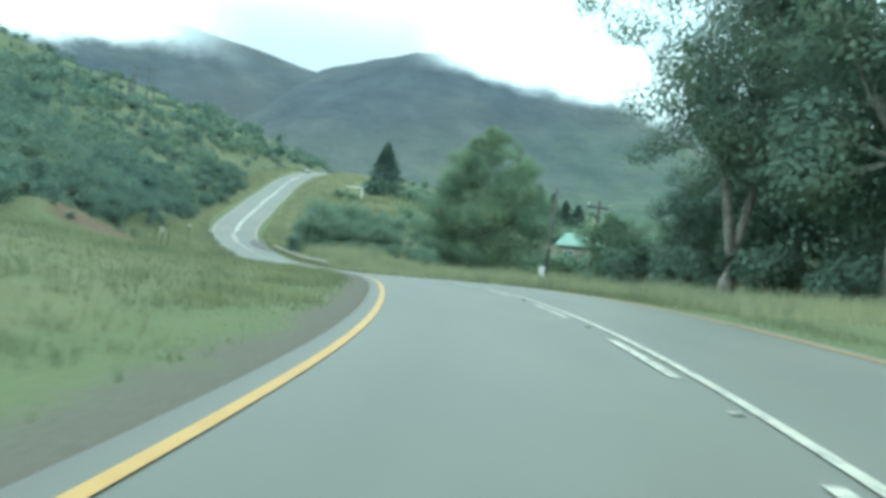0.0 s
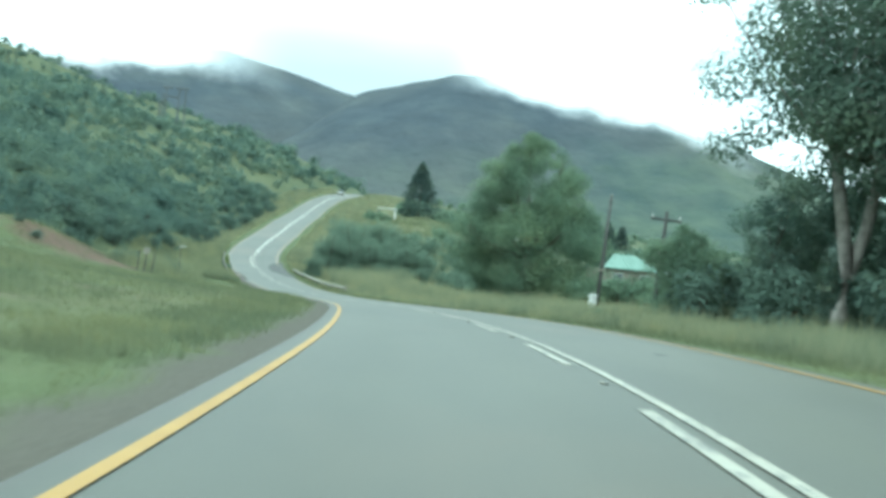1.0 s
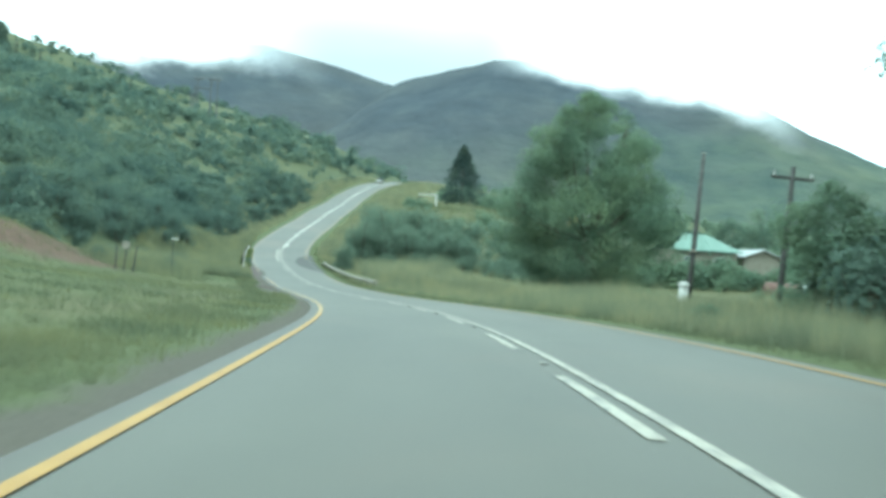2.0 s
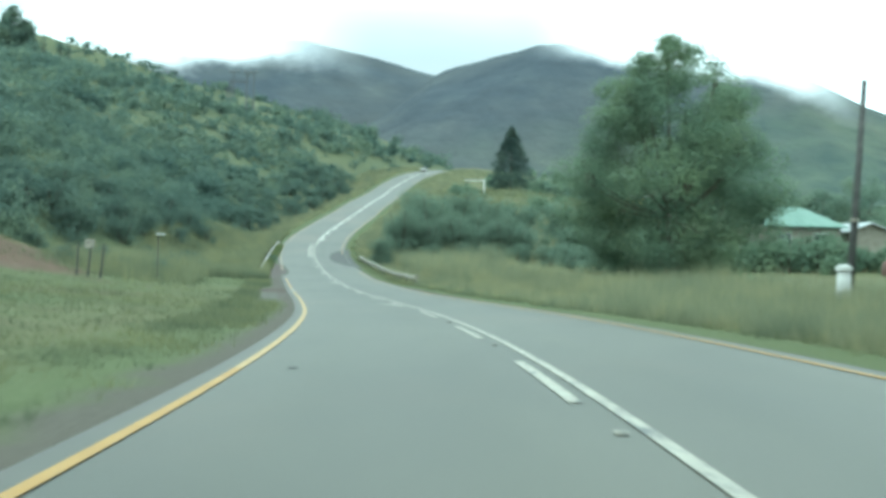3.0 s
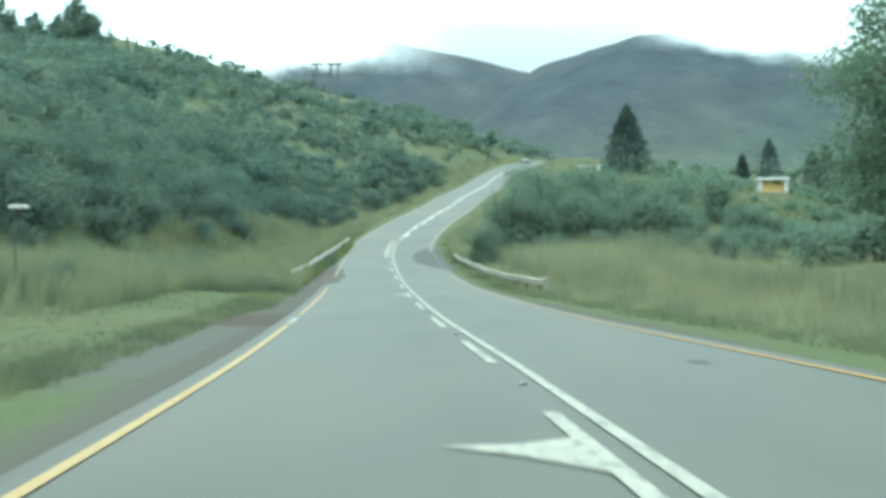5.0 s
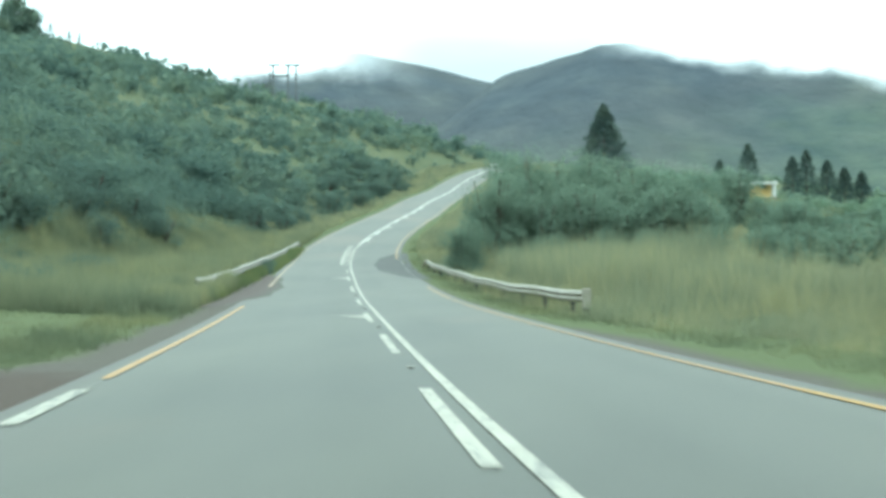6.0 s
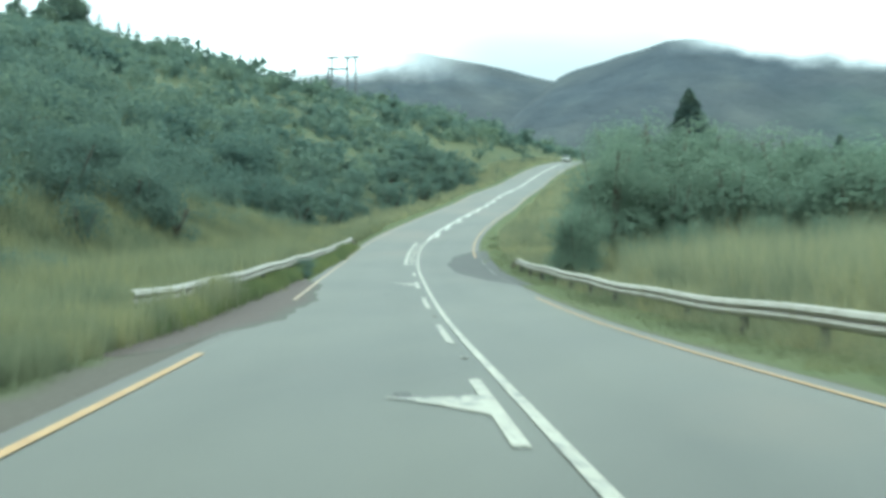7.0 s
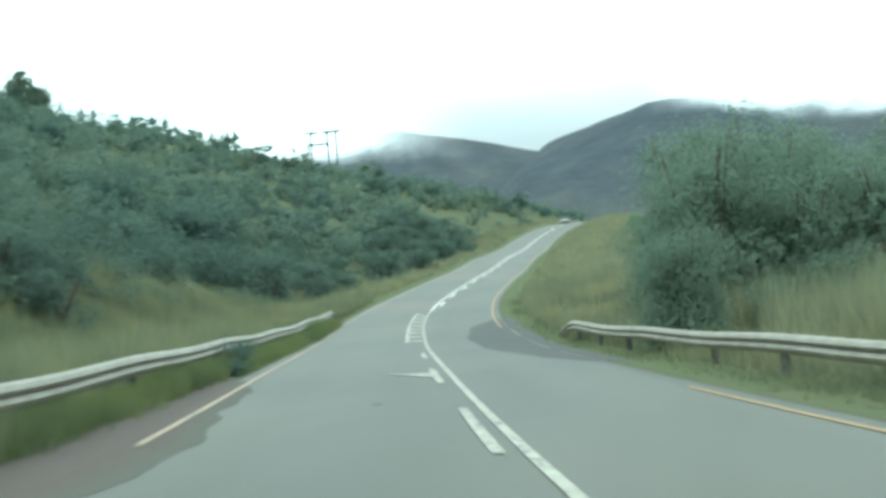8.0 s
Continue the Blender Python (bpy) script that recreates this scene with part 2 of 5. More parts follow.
SHEET = plain("pale_roof_sheet", (0.34, 0.36, 0.35), (0.42, 0.44, 0.42), 1.5, 0.4, 0.1)


# ---- mesh helpers ----
def mesh_of(name, verts, faces, mat, smooth=False):
    me = bpy.data.meshes.new(name)
    verts = np.asarray(verts, dtype=np.float32)
    if isinstance(faces, np.ndarray):
        n, k = faces.shape
        me.vertices.add(len(verts))
        me.vertices.foreach_set("co", verts.ravel())
        me.loops.add(n * k)
        me.loops.foreach_set("vertex_index", faces.ravel().astype(np.int32))
        me.polygons.add(n)
        me.polygons.foreach_set("loop_start", np.arange(0, n * k, k, dtype=np.int32))
        me.update(calc_edges=True)
    else:
        me.from_pydata([tuple(map(float, v)) for v in verts], [], faces)
    me.materials.append(mat)
    if smooth:
        me.polygons.foreach_set("use_smooth", np.ones(len(me.polygons), dtype=bool))
    return me


def child(name, me, parent, label=""):
    ob = new(name, me)
    ob.parent = parent
    if label:
        tagged(ob, label)
    return ob


def bm_mesh(name, bm, mat, smooth=False):
    me = bpy.data.meshes.new(name)
    bm.to_mesh(me)
    bm.free()
    me.materials.append(mat)
    if smooth:
        for p in me.polygons:
            p.use_smooth = True
    return me


def part(name, bm, mat, parent, label="", smooth=False):
    return child(name, bm_mesh(name, bm, mat, smooth), parent, label)


def thing(name, label, category, group="", kind="", at=None):
    ob = new(name)
    ob.empty_display_size = 0.3
    if at is not None:
        ob.matrix_world = at
    return tagged(ob, label, category, group, kind)


def box(bm, lo, hi, bevel=0.0):
    c = [(a + b) / 2 for a, b in zip(lo, hi)]
    s = [b - a for a, b in zip(lo, hi)]
    made = bmesh.ops.create_cube(bm, size=1, matrix=Matrix.Translation(c) @ Matrix.Diagonal((*s, 1)))
    if bevel:
        edges = list({e for v in made["verts"] for e in v.link_edges})
        bmesh.ops.bevel(bm, geom=edges, offset=bevel, segments=1, affect="EDGES")
    return bm


def tube(bm, pts, radii, sides=8):
    """A tapering tube along points, closed at both ends."""
    rings = []
    for i, (p, r) in enumerate(zip(pts, radii)):
        p = Vector(p)
        d = Vector(pts[min(i + 1, len(pts) - 1)]) - Vector(pts[max(i - 1, 0)])
        q = d.to_track_quat("Z", "Y")
        rings.append([bm.verts.new(p + q @ Vector((r * math.cos(a), r * math.sin(a), 0))) for a in [2 * math.pi * k / sides for k in range(sides)]])
    for a, b in zip(rings, rings[1:]):
        for k in range(sides):
            bm.faces.new((a[k], a[(k + 1) % sides], b[(k + 1) % sides], b[k]))
    bm.faces.new(rings[0][::-1])
    bm.faces.new(rings[-1])
    return bm


# ---- the road's line and the lie of the land ----
ROAD_Y = np.array([-60, -16, 0, 16, 32, 48, 64, 80, 96, 112, 128, 144, 160, 176, 192, 208, 224, 240, 260, 280, 300, 320, 340, 360, 380, 400, 420, 440, 480, 560.0])
ROAD_X = np.array([-11.0, -1.24, 0.95, 2.19, 2.03, 0.89, -0.89, -3.58, -7.1, -11.0, -14.9, -18.85, -22.75, -26.53, -29.85, -32.26, -33.9, -35.16, -36.49, -37.81, -39.03, -40.12, -41.08, -41.27, -40.28, -37.47, -32.67, -26.17, -10.0, 25.0])
ROAD_Z = np.array([-1.8, -0.37, 0.12, 0.5, 0.83, 0.95, 0.92, 0.84, 0.76, 0.78, 0.99, 1.39, 2.15, 3.05, 4.41, 6.01, 7.72, 9.51, 11.81, 14.36, 16.66, 19.04, 21.86, 24.93, 28.25, 31.05, 32.99, 34.01, 34.0, 31.0])
# crossfall: metres up for each metre to the left
BANK_Y = np.array([-60, 0, 50, 100, 140, 170, 200, 260, 400, 560.0])
BANK = np.array([0.0, -0.004, -0.012, -0.007, 0.037, 0.062, 0.05, 0.068, 0.055, 0.0])


def glide(ys, vs, y):
    y = np.asarray(y, dtype=float)
    i = np.clip(np.searchsorted(ys, y, side="right") - 1, 0, len(ys) - 2)
    m = np.gradient(vs, ys)
    d = ys[i + 1] - ys[i]
    u = np.clip((y - ys[i]) / d, -2, 3)
    h = (2 * u**3 - 3 * u**2 + 1) * vs[i] + (u**3 - 2 * u**2 + u) * d * m[i] + (-2 * u**3 + 3 * u**2) * vs[i + 1] + (u**3 - u**2) * d * m[i + 1]
    return np.where(y > ys[-1], vs[-1] + m[-1] * (y - ys[-1]) * 0.0, np.where(y < ys[0], vs[0] + m[0] * (y - ys[0]), h))


def road_x(y):
    return glide(ROAD_Y, ROAD_X, y)


def road_z(y):
    return glide(ROAD_Y, ROAD_Z, y)


def crossfall(y):
    return glide(BANK_Y, BANK, y)


def road_point(y, off, lift=0.0):
    """The place off metres left of the centre line, square to it."""
    y = np.asarray(y, dtype=float)
    dx = (road_x(y + 0.25) - road_x(y - 0.25)) / 0.5
    n = np.hypot(1, dx)
    return np.stack([road_x(y) - off / n, y + off * dx / n, road_z(y) + crossfall(y) * off + lift], -1)


def ease(x, a, b):
    t = np.clip((x - a) / (b - a), 0, 1)
    return t * t * (3 - 2 * t)


def wave(x, y, scale, seed=0.0):
    """Smooth pseudo-random relief between about -1 and 1."""
    x, y = x / scale, y / scale
    s = np.zeros(np.broadcast(x, y).shape)
    for k, (a, b, c, w) in enumerate(((1.0, 0.35, 0.3, 1.0), (-0.55, 1.1, 1.9, 0.9), (1.7, -1.3, 4.1, 0.5), (2.6, 2.1, 0.7, 0.33), (-3.9, 2.9, 2.2, 0.22), (5.3, 4.7, 5.0, 0.15))):
        s = s + w * np.sin(a * x + b * y + c + seed * (k + 1) + 0.6 * np.sin(b * x - a * y + seed))
    return s / 2.2


RISE_R = ([-60, 60, 100, 140, 170, 200, 240, 277, 330, 420, 600, 900], [0.2, 1.0, 1.3, 2.0, 3.2, 5.6, 10.2, 15.2, 20.3, 27, 40, 55])
MOUNT_R = ([-700, -400, -330, -230, -145, -88, -37, 8, 70, 160, 223, 272, 310, 387, 570, 900, 1600], [20, 35, 70, 160, 232, 250, 267, 265, 253, 248, 247, 220, 197, 166, 126, 100, 80])
MOUNT_L = ([-1600, -900, -660, -490, -380, -317, -247, -180, -100, 0, 300], [260, 310, 345, 345, 347, 329, 309, 291, 280, 250, 200])


# the scrub hill: how it swells along the road, and the ridge behind it by distance from its foot
SHOULDER = ([100, 200, 260, 330, 375, 420, 480, 600], [0.985, 0.963, 0.963, 1.026, 0.918, 0.613, 0.72, 0.608])
RIDGE = ([0, 40, 70, 100, 140, 180, 220, 260, 300, 350, 420], [-18.1, -9.8, -0.2, 9.4, 21.3, 27.5, 39.1, 50.2, 55.3, 63.6, 79.2])


def land(x, y):
    """Height of the ground sheet."""
    x, y = np.broadcast_arrays(np.asarray(x, float), np.asarray(y, float))
    u = road_x(y) - x
    zr = road_z(y) + crossfall(y) * np.clip(u, -4.6, 5.2)
    # left: verge, field and scrub hill
    field = 0.045 * np.clip(u - 5.5, 0, 30) + 0.0022 * np.clip(u - 5.5, 0, 30) ** 2
    field = field * (1 - 0.85 * ease(y, 120, 170))
    toe = 27 - 18.5 * ease(y, 115, 175)
    v = np.clip(u - toe, 0, 900)
    hill = (43 * (1 - np.exp(-v / 75)) + 0.03 * np.clip(v - 150, 0, 600)) * np.interp(y, *SHOULDER) + np.interp(v, *RIDGE) * ease(y, 420, 600)
    hill = hill * ease(u - toe, -4, 6)
    cut = 2.4 * np.exp(-(((x + 33) / 6.0) ** 2 + ((y - 106) / 11.0) ** 2))
    left = zr + field + hill + cut + ease(u, 20, 60) * (0.7 * wave(x, y, 9.0, 1.0) + 1.1 * wave(x, y, 22.0, 2.0))
    # right: verge, meadow, rising ground
    rise = np.interp(y, *RISE_R)
    w = ease(-u, 5.0, 32)
    right = zr * (1 - w) + rise * w + 0.35 * wave(x, y, 7.0, 3.0) * ease(-u, 7, 20) - 0.02 * np.clip(-u - 60, 0, 400) - 0.17 * np.clip(-u - 30, 0, 45) * ease(y, 180, 280)
    farm = 1.15 * np.exp(-(((x - 23) / 9.0) ** 2 + ((y - 157) / 8.0) ** 2) ** 2)
    bank = farm + ease(-u, 4.6, 9.0) * ease(y, 165, 215) * 1.1
    z = np.where(u > 0, left, right + bank)
    # far mountains
    rel = wave(x, y, 60.0, 4.0) * 6 + wave(x + 0.5 * y, y, 150.0, 5.0) * 14
    far_r = np.interp(x - 12, *MOUNT_R) * ease(y, 560, 1440) ** 1.6 * 0.985 * np.where(y > 1430, 1 - 0.35 * ease(y, 1430, 2200), 1.0)
    far_l = np.interp(x - 12, *MOUNT_L) * ease(y, 700, 1830) ** 1.6 * 0.985
    rug = rel * ease(y, 650, 900) * (1 - ease(y, 1150, 1380)) + 2.5 * wave(x, y, 25.0, 6.0) * ease(y, 1200, 1400)
    base = z * (1 - ease(y, 640, 1000))
    z = np.where(y > 640, np.maximum(np.maximum(far_r, far_l), base) + rug, np.maximum(z, far_r * 0.9))
    return z + np.where(np.abs(u) < 3.7, -0.12, 0.0) + np.where((np.abs(u) >= 3.7) & (np.abs(u) < 6), -0.03, 0)


def ground_sheet():
    ys = np.concatenate([np.arange(-70, 250, 2.0), np.arange(250, 560, 4.0), np.arange(560, 1000, 12.0), np.arange(1000, 2000, 16.0), np.arange(2000, 4600, 130.0)])
    side = np.concatenate([[0, 2.5, 3.5, 3.8, 4.25, 4.7, 5.1, 5.6, 6.3, 7.2], np.arange(8.5, 60, 1.8), np.arange(60, 140, 4.0), np.arange(140, 500, 10.0), np.arange(500, 1000, 25), np.arange(1000, 3000, 160.0)])
    us = np.concatenate([side[::-1], -side[1:]])
    Y, U = np.meshgrid(ys, us, indexing="ij")
    X = road_x(np.minimum(Y, 480)) - U
    Z = land(X, Y)
    # the sheet's columns follow the road; past the crest they run on straight
    verts = np.stack([X, Y, Z], -1).reshape(-1, 3)
    r, c = len(ys), len(us)
    i = (np.arange(r - 1)[:, None] * c + np.arange(c - 1)[None, :]).ravel()
    faces = np.stack([i, i + 1, i + c + 1, i + c], -1)[:, ::-1]
    me = mesh_of("ground", verts, np.ascontiguousarray(faces), GROUND, True)
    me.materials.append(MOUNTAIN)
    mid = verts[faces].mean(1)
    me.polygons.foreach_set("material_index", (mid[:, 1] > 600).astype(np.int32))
    lat = (road_x(verts[:, 1]) - verts[:, 0]).astype(np.float32)
    xx, yy = verts[:, 0], verts[:, 1]
    earth = 1.15 * np.exp(-(((xx + 27.5) / 5.0) ** 2 + ((yy - 103.5) / 7.0) ** 2)) + 0.75 * np.exp(-(((xx + 27) / 7) ** 2 + ((yy - 118) / 9) ** 2)) * 0.8
    dry = 0.25 * ease(-lat, 4.5, 9) + 0.24 * ease(lat, 5, 7) - 0.12 * ease(lat, 7, 12) * (yy < 170) - 0.2 * ease(lat, 5.2, 7) * ease(yy, 100, 114) * (1 - ease(yy, 128, 142))
    toe = 27 - 18.5 * ease(yy, 115, 175)
    open_slope = ease(yy, 285, 340) * ease(lat, 12, 20) * (1 - ease(lat, 36, 56)) * (1 - ease(yy, 440, 520))
    brush = ease(lat - toe, -3, 5) * (1 - 0.22 * open_slope) * (0.75 + 0.35 * wave(xx, yy, 14, 6.0))
    brush = np.clip(np.maximum(brush, 0.8 * ease(-lat, 26, 40) * ease(yy, 170, 260)), 0, 1)
    spill = (lat > 0) * ease(yy, 95, 104) * (1 - 0.6 * ease(yy, 112, 118)) * (1 - ease(yy, 137, 142)) - 0.6 * (lat > 0) * ease(yy, 142, 150)
    spill = spill + 0.55 * (lat < 0) * ease(yy, 98, 106) * (1 - ease(yy, 121, 130))
    pale = ease(lat, 4.2, 4.7) * (1 - ease(lat, 5.6, 7.0)) * ease(yy, 92, 100) * (1 - ease(yy, 107.5, 110))
    mud = (lat > 3.6) * (1 - ease(lat, 5.4, 7.6)) * ease(yy, 107.5, 110.5) * (1 - ease(yy, 112.5, 115.5))
    field = ease(lat, 6.5, 10) * (1 - ease(lat, 26, 32)) * (1 - ease(yy, 135, 150))
    for name, vals in (("field", field), ("spill", spill), ("pale", pale), ("mud", mud), ("brush", brush), ("lat", lat), ("earth", earth.astype(np.float32)), ("dry", dry.astype(np.float32))):
        me.attributes.new(name, "FLOAT", "POINT").data.foreach_set("value", vals.astype(np.float32))
    return tagged(new("ground", me), "grassy verges, scrub hillsides and dark heath mountains tinted by haze", "ground", kind="structure")


ground = ground_sheet()


def widened(y, off):
    """The edges draw in and out a little along the way."""
    if off > 3:
        return off + np.interp(y, (100, 170, 400), (0.0, 0.14, 0.14))
    if off < -2.9:
        return off + np.interp(y, (60, 110, 170, 250), (0.0, 0.14, 0.17, -0.2))
    return off + 0.0 * y


def strip(name, y0, y1, a, b, lift, mat, step=1.0, parent=None, thick=0.0, cross=()):
    """A ribbon along the road between the offsets a and b (left positive)."""
    ys = np.linspace(y0, y1, max(2, int(abs(y1 - y0) / step) + 1))
    offs = [a, *cross, b]
    cols = [road_point(ys, widened(ys, o), lift) for o in offs]
    if thick:
        cols = [road_point(ys, widened(ys, a), lift - thick)] + cols + [road_point(ys, widened(ys, b), lift - thick)]
        offs = [a] + offs + [b]
    verts = np.stack(cols, 1).reshape(-1, 3)
    n, c = len(ys), len(cols)
    i = (np.arange(n - 1)[:, None] * c + np.arange(c - 1)[None, :]).ravel()
    me = mesh_of(name, verts, np.ascontiguousarray(np.stack([i, i + 1, i + c + 1, i + c], -1)), mat)
    me.attributes.new("lat", "FLOAT", "POINT").data.foreach_set("value", np.tile(np.array(offs, dtype=np.float32), n))
    ob = new(name, me)
    ob.parent = parent
    return ob


LEFT, RIGHT = 3.5, -3.36
road = strip("road", -60, 520, 3.8, -3.73, 0.0, ASPHALT, 1.0, None, 0.14, (3.5, 2.5, 1.75, 0.9, 0, -0.9, -1.75, -2.6, -3.36))
tagged(road, "worn grey two-lane asphalt road winding uphill", "road", kind="structure")

# ---- road markings ----
def line(y0, y1, off, mat, name, width=0.13, lift=0.012):
    return strip(name, y0, y1, off + width / 2, off - width / 2, lift, mat, 1.0, road)


for y0, y1 in ((-60, 64), (64, 109.4), (114.0, 133.8), (148.3, 420)):
    line(y0, y1, LEFT, YELLOW if y1 < 70 else CHALKY if y1 < 110 else FADED if y1 < 140 else PALE_LINE, "edge_line", 0.105 if y1 < 110 else 0.10 if y1 < 140 else 0.09)
line(110.3, 112.8, LEFT, WHITE, "edge_line", 0.16)
for y0, y1 in ((-60, 112), (112, 153.5), (185, 420)):
    line(y0, y1, RIGHT, YELLOW if y1 < 113 else FADED, "edge_line", 0.105 if y1 < 113 else 0.085)
line(-60, 200, 0.0, WHITE, "centre_line", 0.11)
line(200, 440, 0.0, BRIGHT_WHITE, "centre_line", 0.14)
DASHES = [4.3, 14.1, 23.4, 32.8, 42.0, 51.0, 60.6, 70.3, 79.3, 98.7, 107.9, 117.4, 136.3, 146.5, 165.5]
for y0 in DASHES:
    line(y0, y0 + (4.6 if y0 < 150 else 3.0), 0.25, WHITE, "dash", 0.125)
for k in range(18):
    line(204 + 9.8 * k, 208.6 + 9.8 * k, -0.3, BRIGHT_WHITE, "dash", 0.17)


def stud(y, off):
    bm = box(bmesh.new(), (-0.05, -0.05, 0), (0.05, 0.05, 0.02), 0.008)
    ob = part("road_stud", bm, WHITE, road)
    x, yy, z = road_point(y, off, 0.004)
    ob.matrix_world = pose(x, yy, z)


for y0 in (11.6, 21.3, 30.4, 39.8, 48.3, 58.7, 68.4, 76.8, 96.0, 105.3, 115.0, 124.5, 133.7, 143.6):
    stud(y0, 0.21)


def arrow(y0, off, sign=1.0):
    """A return arrow: a shaft beside the centre line with a barb that points to the lane's side."""
    sh = [(0.0, 0.0), (0.0, 0.13), (4.4, 0.13), (4.4, 0.0)]
    barb = [(1.6, 0.13), (2.25, 0.55), (2.75, 1.02), (2.72, 0.5), (2.95, 0.13)]
    verts, faces = [], []
    for poly in (sh, barb):
        faces.append(tuple(range(len(verts), len(verts) + len(poly))))
        for s, o in poly:
            verts.append(road_point(y0 + s, off + sign * o, 0.013))
    child("arrow", mesh_of("arrow", verts, faces, WHITE), road)


for y0, off, w in ((129.4, 1.05, 0.16), (37.0, -1.9, 0.2), (64.0, 2.9, 0.12), (98.0, -2.2, 0.22), (152.0, 1.3, 0.14)):
    line(y0, y0 + 2.2 * w, off, PATCH, "oil_mark", w, 0.007)
for y0 in (89.2, 126.6, 156.0):
    arrow(y0, 0.22)
arrow(222.5, -0.2, -1.0)
arrow(344.0, -0.2, -1.0)
line(175.5, 198, 0.62, WHITE, "hatch_edge", 0.14)
for k in range(8):
    y0 = 176 + 2.7 * k
    a, b = road_point(y0, 0.1, 0.013), road_point(y0 + 0.9, 0.1, 0.013)
    c, d = road_point(y0 + 1.5, 0.56, 0.013), road_point(y0 + 0.6, 0.56, 0.013)
    child("hatch_bar", mesh_of("hatch_bar", [a, b, c, d], [(0, 1, 2, 3)], WHITE), road)


def ragged(name, y0, y1, inner, outer, lift, mat, wob, seed, parent, label):
    """A thin patch on the road and its verge, with an uneven rim."""
    rnd = random.Random(seed)
    ys = np.linspace(y0, y1, 90)
    verts, cols = [], 17
    edge = 3.92 if outer > 0 else 3.5
    for i, y in enumerate(ys):
        swell = math.sin(math.pi * i / 89) ** 0.45
        a = outer + (inner - outer) * swell + wob * (0.5 * math.sin(y * 0.9 + seed) + 0.3 * math.sin(y * 2.7 + 2 * seed)) + rnd.uniform(-wob, wob) * 0.15
        for c in range(cols):
            o = a + (outer - a) * c / (cols - 1)
            p = road_point(y, o, 0.0)
            if abs(o) > edge:
                t = min(1, (abs(o) - edge) / 0.3)
                p[2] += (float(land(p[0], p[1])) + 0.012 - p[2]) * t
            p[2] += 0.003 - 0.03 * (c == cols - 1) + lift * math.sin(math.pi * min(1, 0.06 + c / (cols - 1))) ** 0.6
            if abs(o) > edge - 0.05 and (c < 2 or i == 0):
                p[2] -= 0.07
            verts.append(p)
    faces = [(i * cols + k, i * cols + k + 1, (i + 1) * cols + k + 1, (i + 1) * cols + k) for i in range(89) for k in range(cols - 1)]
    me = mesh_of(name, verts, faces, mat, True)
    me.attributes.new("edge", "FLOAT", "POINT").data.foreach_set("value", np.tile(np.linspace(0, 1.6, cols), 90).astype(np.float32))
    return child(name, me, parent, label)


ragged("gravel_spill", 133.5, 162.0, 3.1, 5.0, 0.002, GRAVEL, 0.16, 3, road, "loose brown gravel washed over the edge")
ragged("asphalt_patch", 161.5, 191.5, -1.55, -4.2, 0.003, PATCH, 0.14, 5, road, "dark repaired asphalt patch")




# ---- guard rails ----
def guardrail(y0, y1, off0, off1, ramp0, ramp1, label, plate):
    rail = thing("guardrail", label, "guardrail")
    ys = np.arange(y0, y1, 1.0)
    side = 1 if off0 > 0 else -1
    prof = [(0.31, 0.0), (0.28, 0.05), (0.22, 0.085), (0.17, 0.04), (0.155, 0.0), (0.14, 0.04), (0.09, 0.085), (0.03, 0.05), (0.0, 0.0)]

    def top(y):
        h = 0.32 if side > 0 else 0.38
        if ramp1:
            h -= 0.6 * float(ease(np.array(y), y1 - ramp1, y1)) ** 1.3
        if ramp0:
            h -= 0.6 * (1 - float(ease(np.array(y), y0, y0 + ramp0))) ** 1.3
        return h + 0.02 * math.sin(y * 0.7)

    verts, n = [], len(ys)
    for y in ys:
        off = off0 + (off1 - off0) * (y - y0) / (y1 - y0)
        for thick in (0.0, 0.012):
            for dz, dw in prof:
                p = road_point(y, off - side * (dw - thick), 0)
                p[2] += top(y) + dz
                verts.append(p)
    m = len(prof)
    faces = []
    for i in range(n - 1):
        a, b = i * 2 * m, (i + 1) * 2 * m
        for k in range(m - 1):
            faces.append((a + k, a + k + 1, b + k + 1, b + k))
            faces.append((a + m + k + 1, a + m + k, b + m + k, b + m + k + 1))
        for k in (0, m - 1):
            faces.append((a + k, b + k, b + m + k, a + m + k))
    child("beam", mesh_of("beam", verts, faces, STEEL, False), rail, "weathered galvanised corrugated steel beam")
    for y in np.arange(y0 + 2, y1 - 2, 3.8):
        off = off0 + (off1 - off0) * (y - y0) / (y1 - y0) + side * 0.14
        x, yy, z = road_point(y, off, 0)
        g = float(land(x, yy)) - 0.2
        hi = z + top(y) + 0.2
        if hi - g < 0.35:
            continue
        bm = tube(bmesh.new(), [(x, yy, g), (x, yy, hi)], [0.075, 0.07], 8)
        part("post", bm, TIMBER, rail)
        bm = box(bmesh.new(), (-0.07, -0.08, -0.1), (0.07, 0.08, 0.1), 0.01)
        blk = part("spacer", bm, TIMBER, rail)
        blk.matrix_world = pose(x + side * 0.07, yy, z + top(y) + 0.15)
    if plate:
        x, yy, z = road_point(y0, off0, 0)
        bm = box(bmesh.new(), (-0.06, -0.10, -0.14), (0.16, 0.03, 0.36), 0.03)
        end = part("end_plate", bm, STEEL, rail, "bent steel end plate")
        end.matrix_world = pose(x, yy, z + top(y0))
        x, yy, _ = road_point(y0 + 0.25, off0 - 0.1, 0)
        part("post", tube(bmesh.new(), [(x, yy, float(land(x, yy)) - 0.2), (x, yy, z + top(y0) + 0.2)], [0.08, 0.075], 8), TIMBER, rail)
    return rail


guardrail(130.0, 178.5, -5.2, -4.75, 0, 5, "weathered steel guardrail with a blunt end plate in dry grass", True)
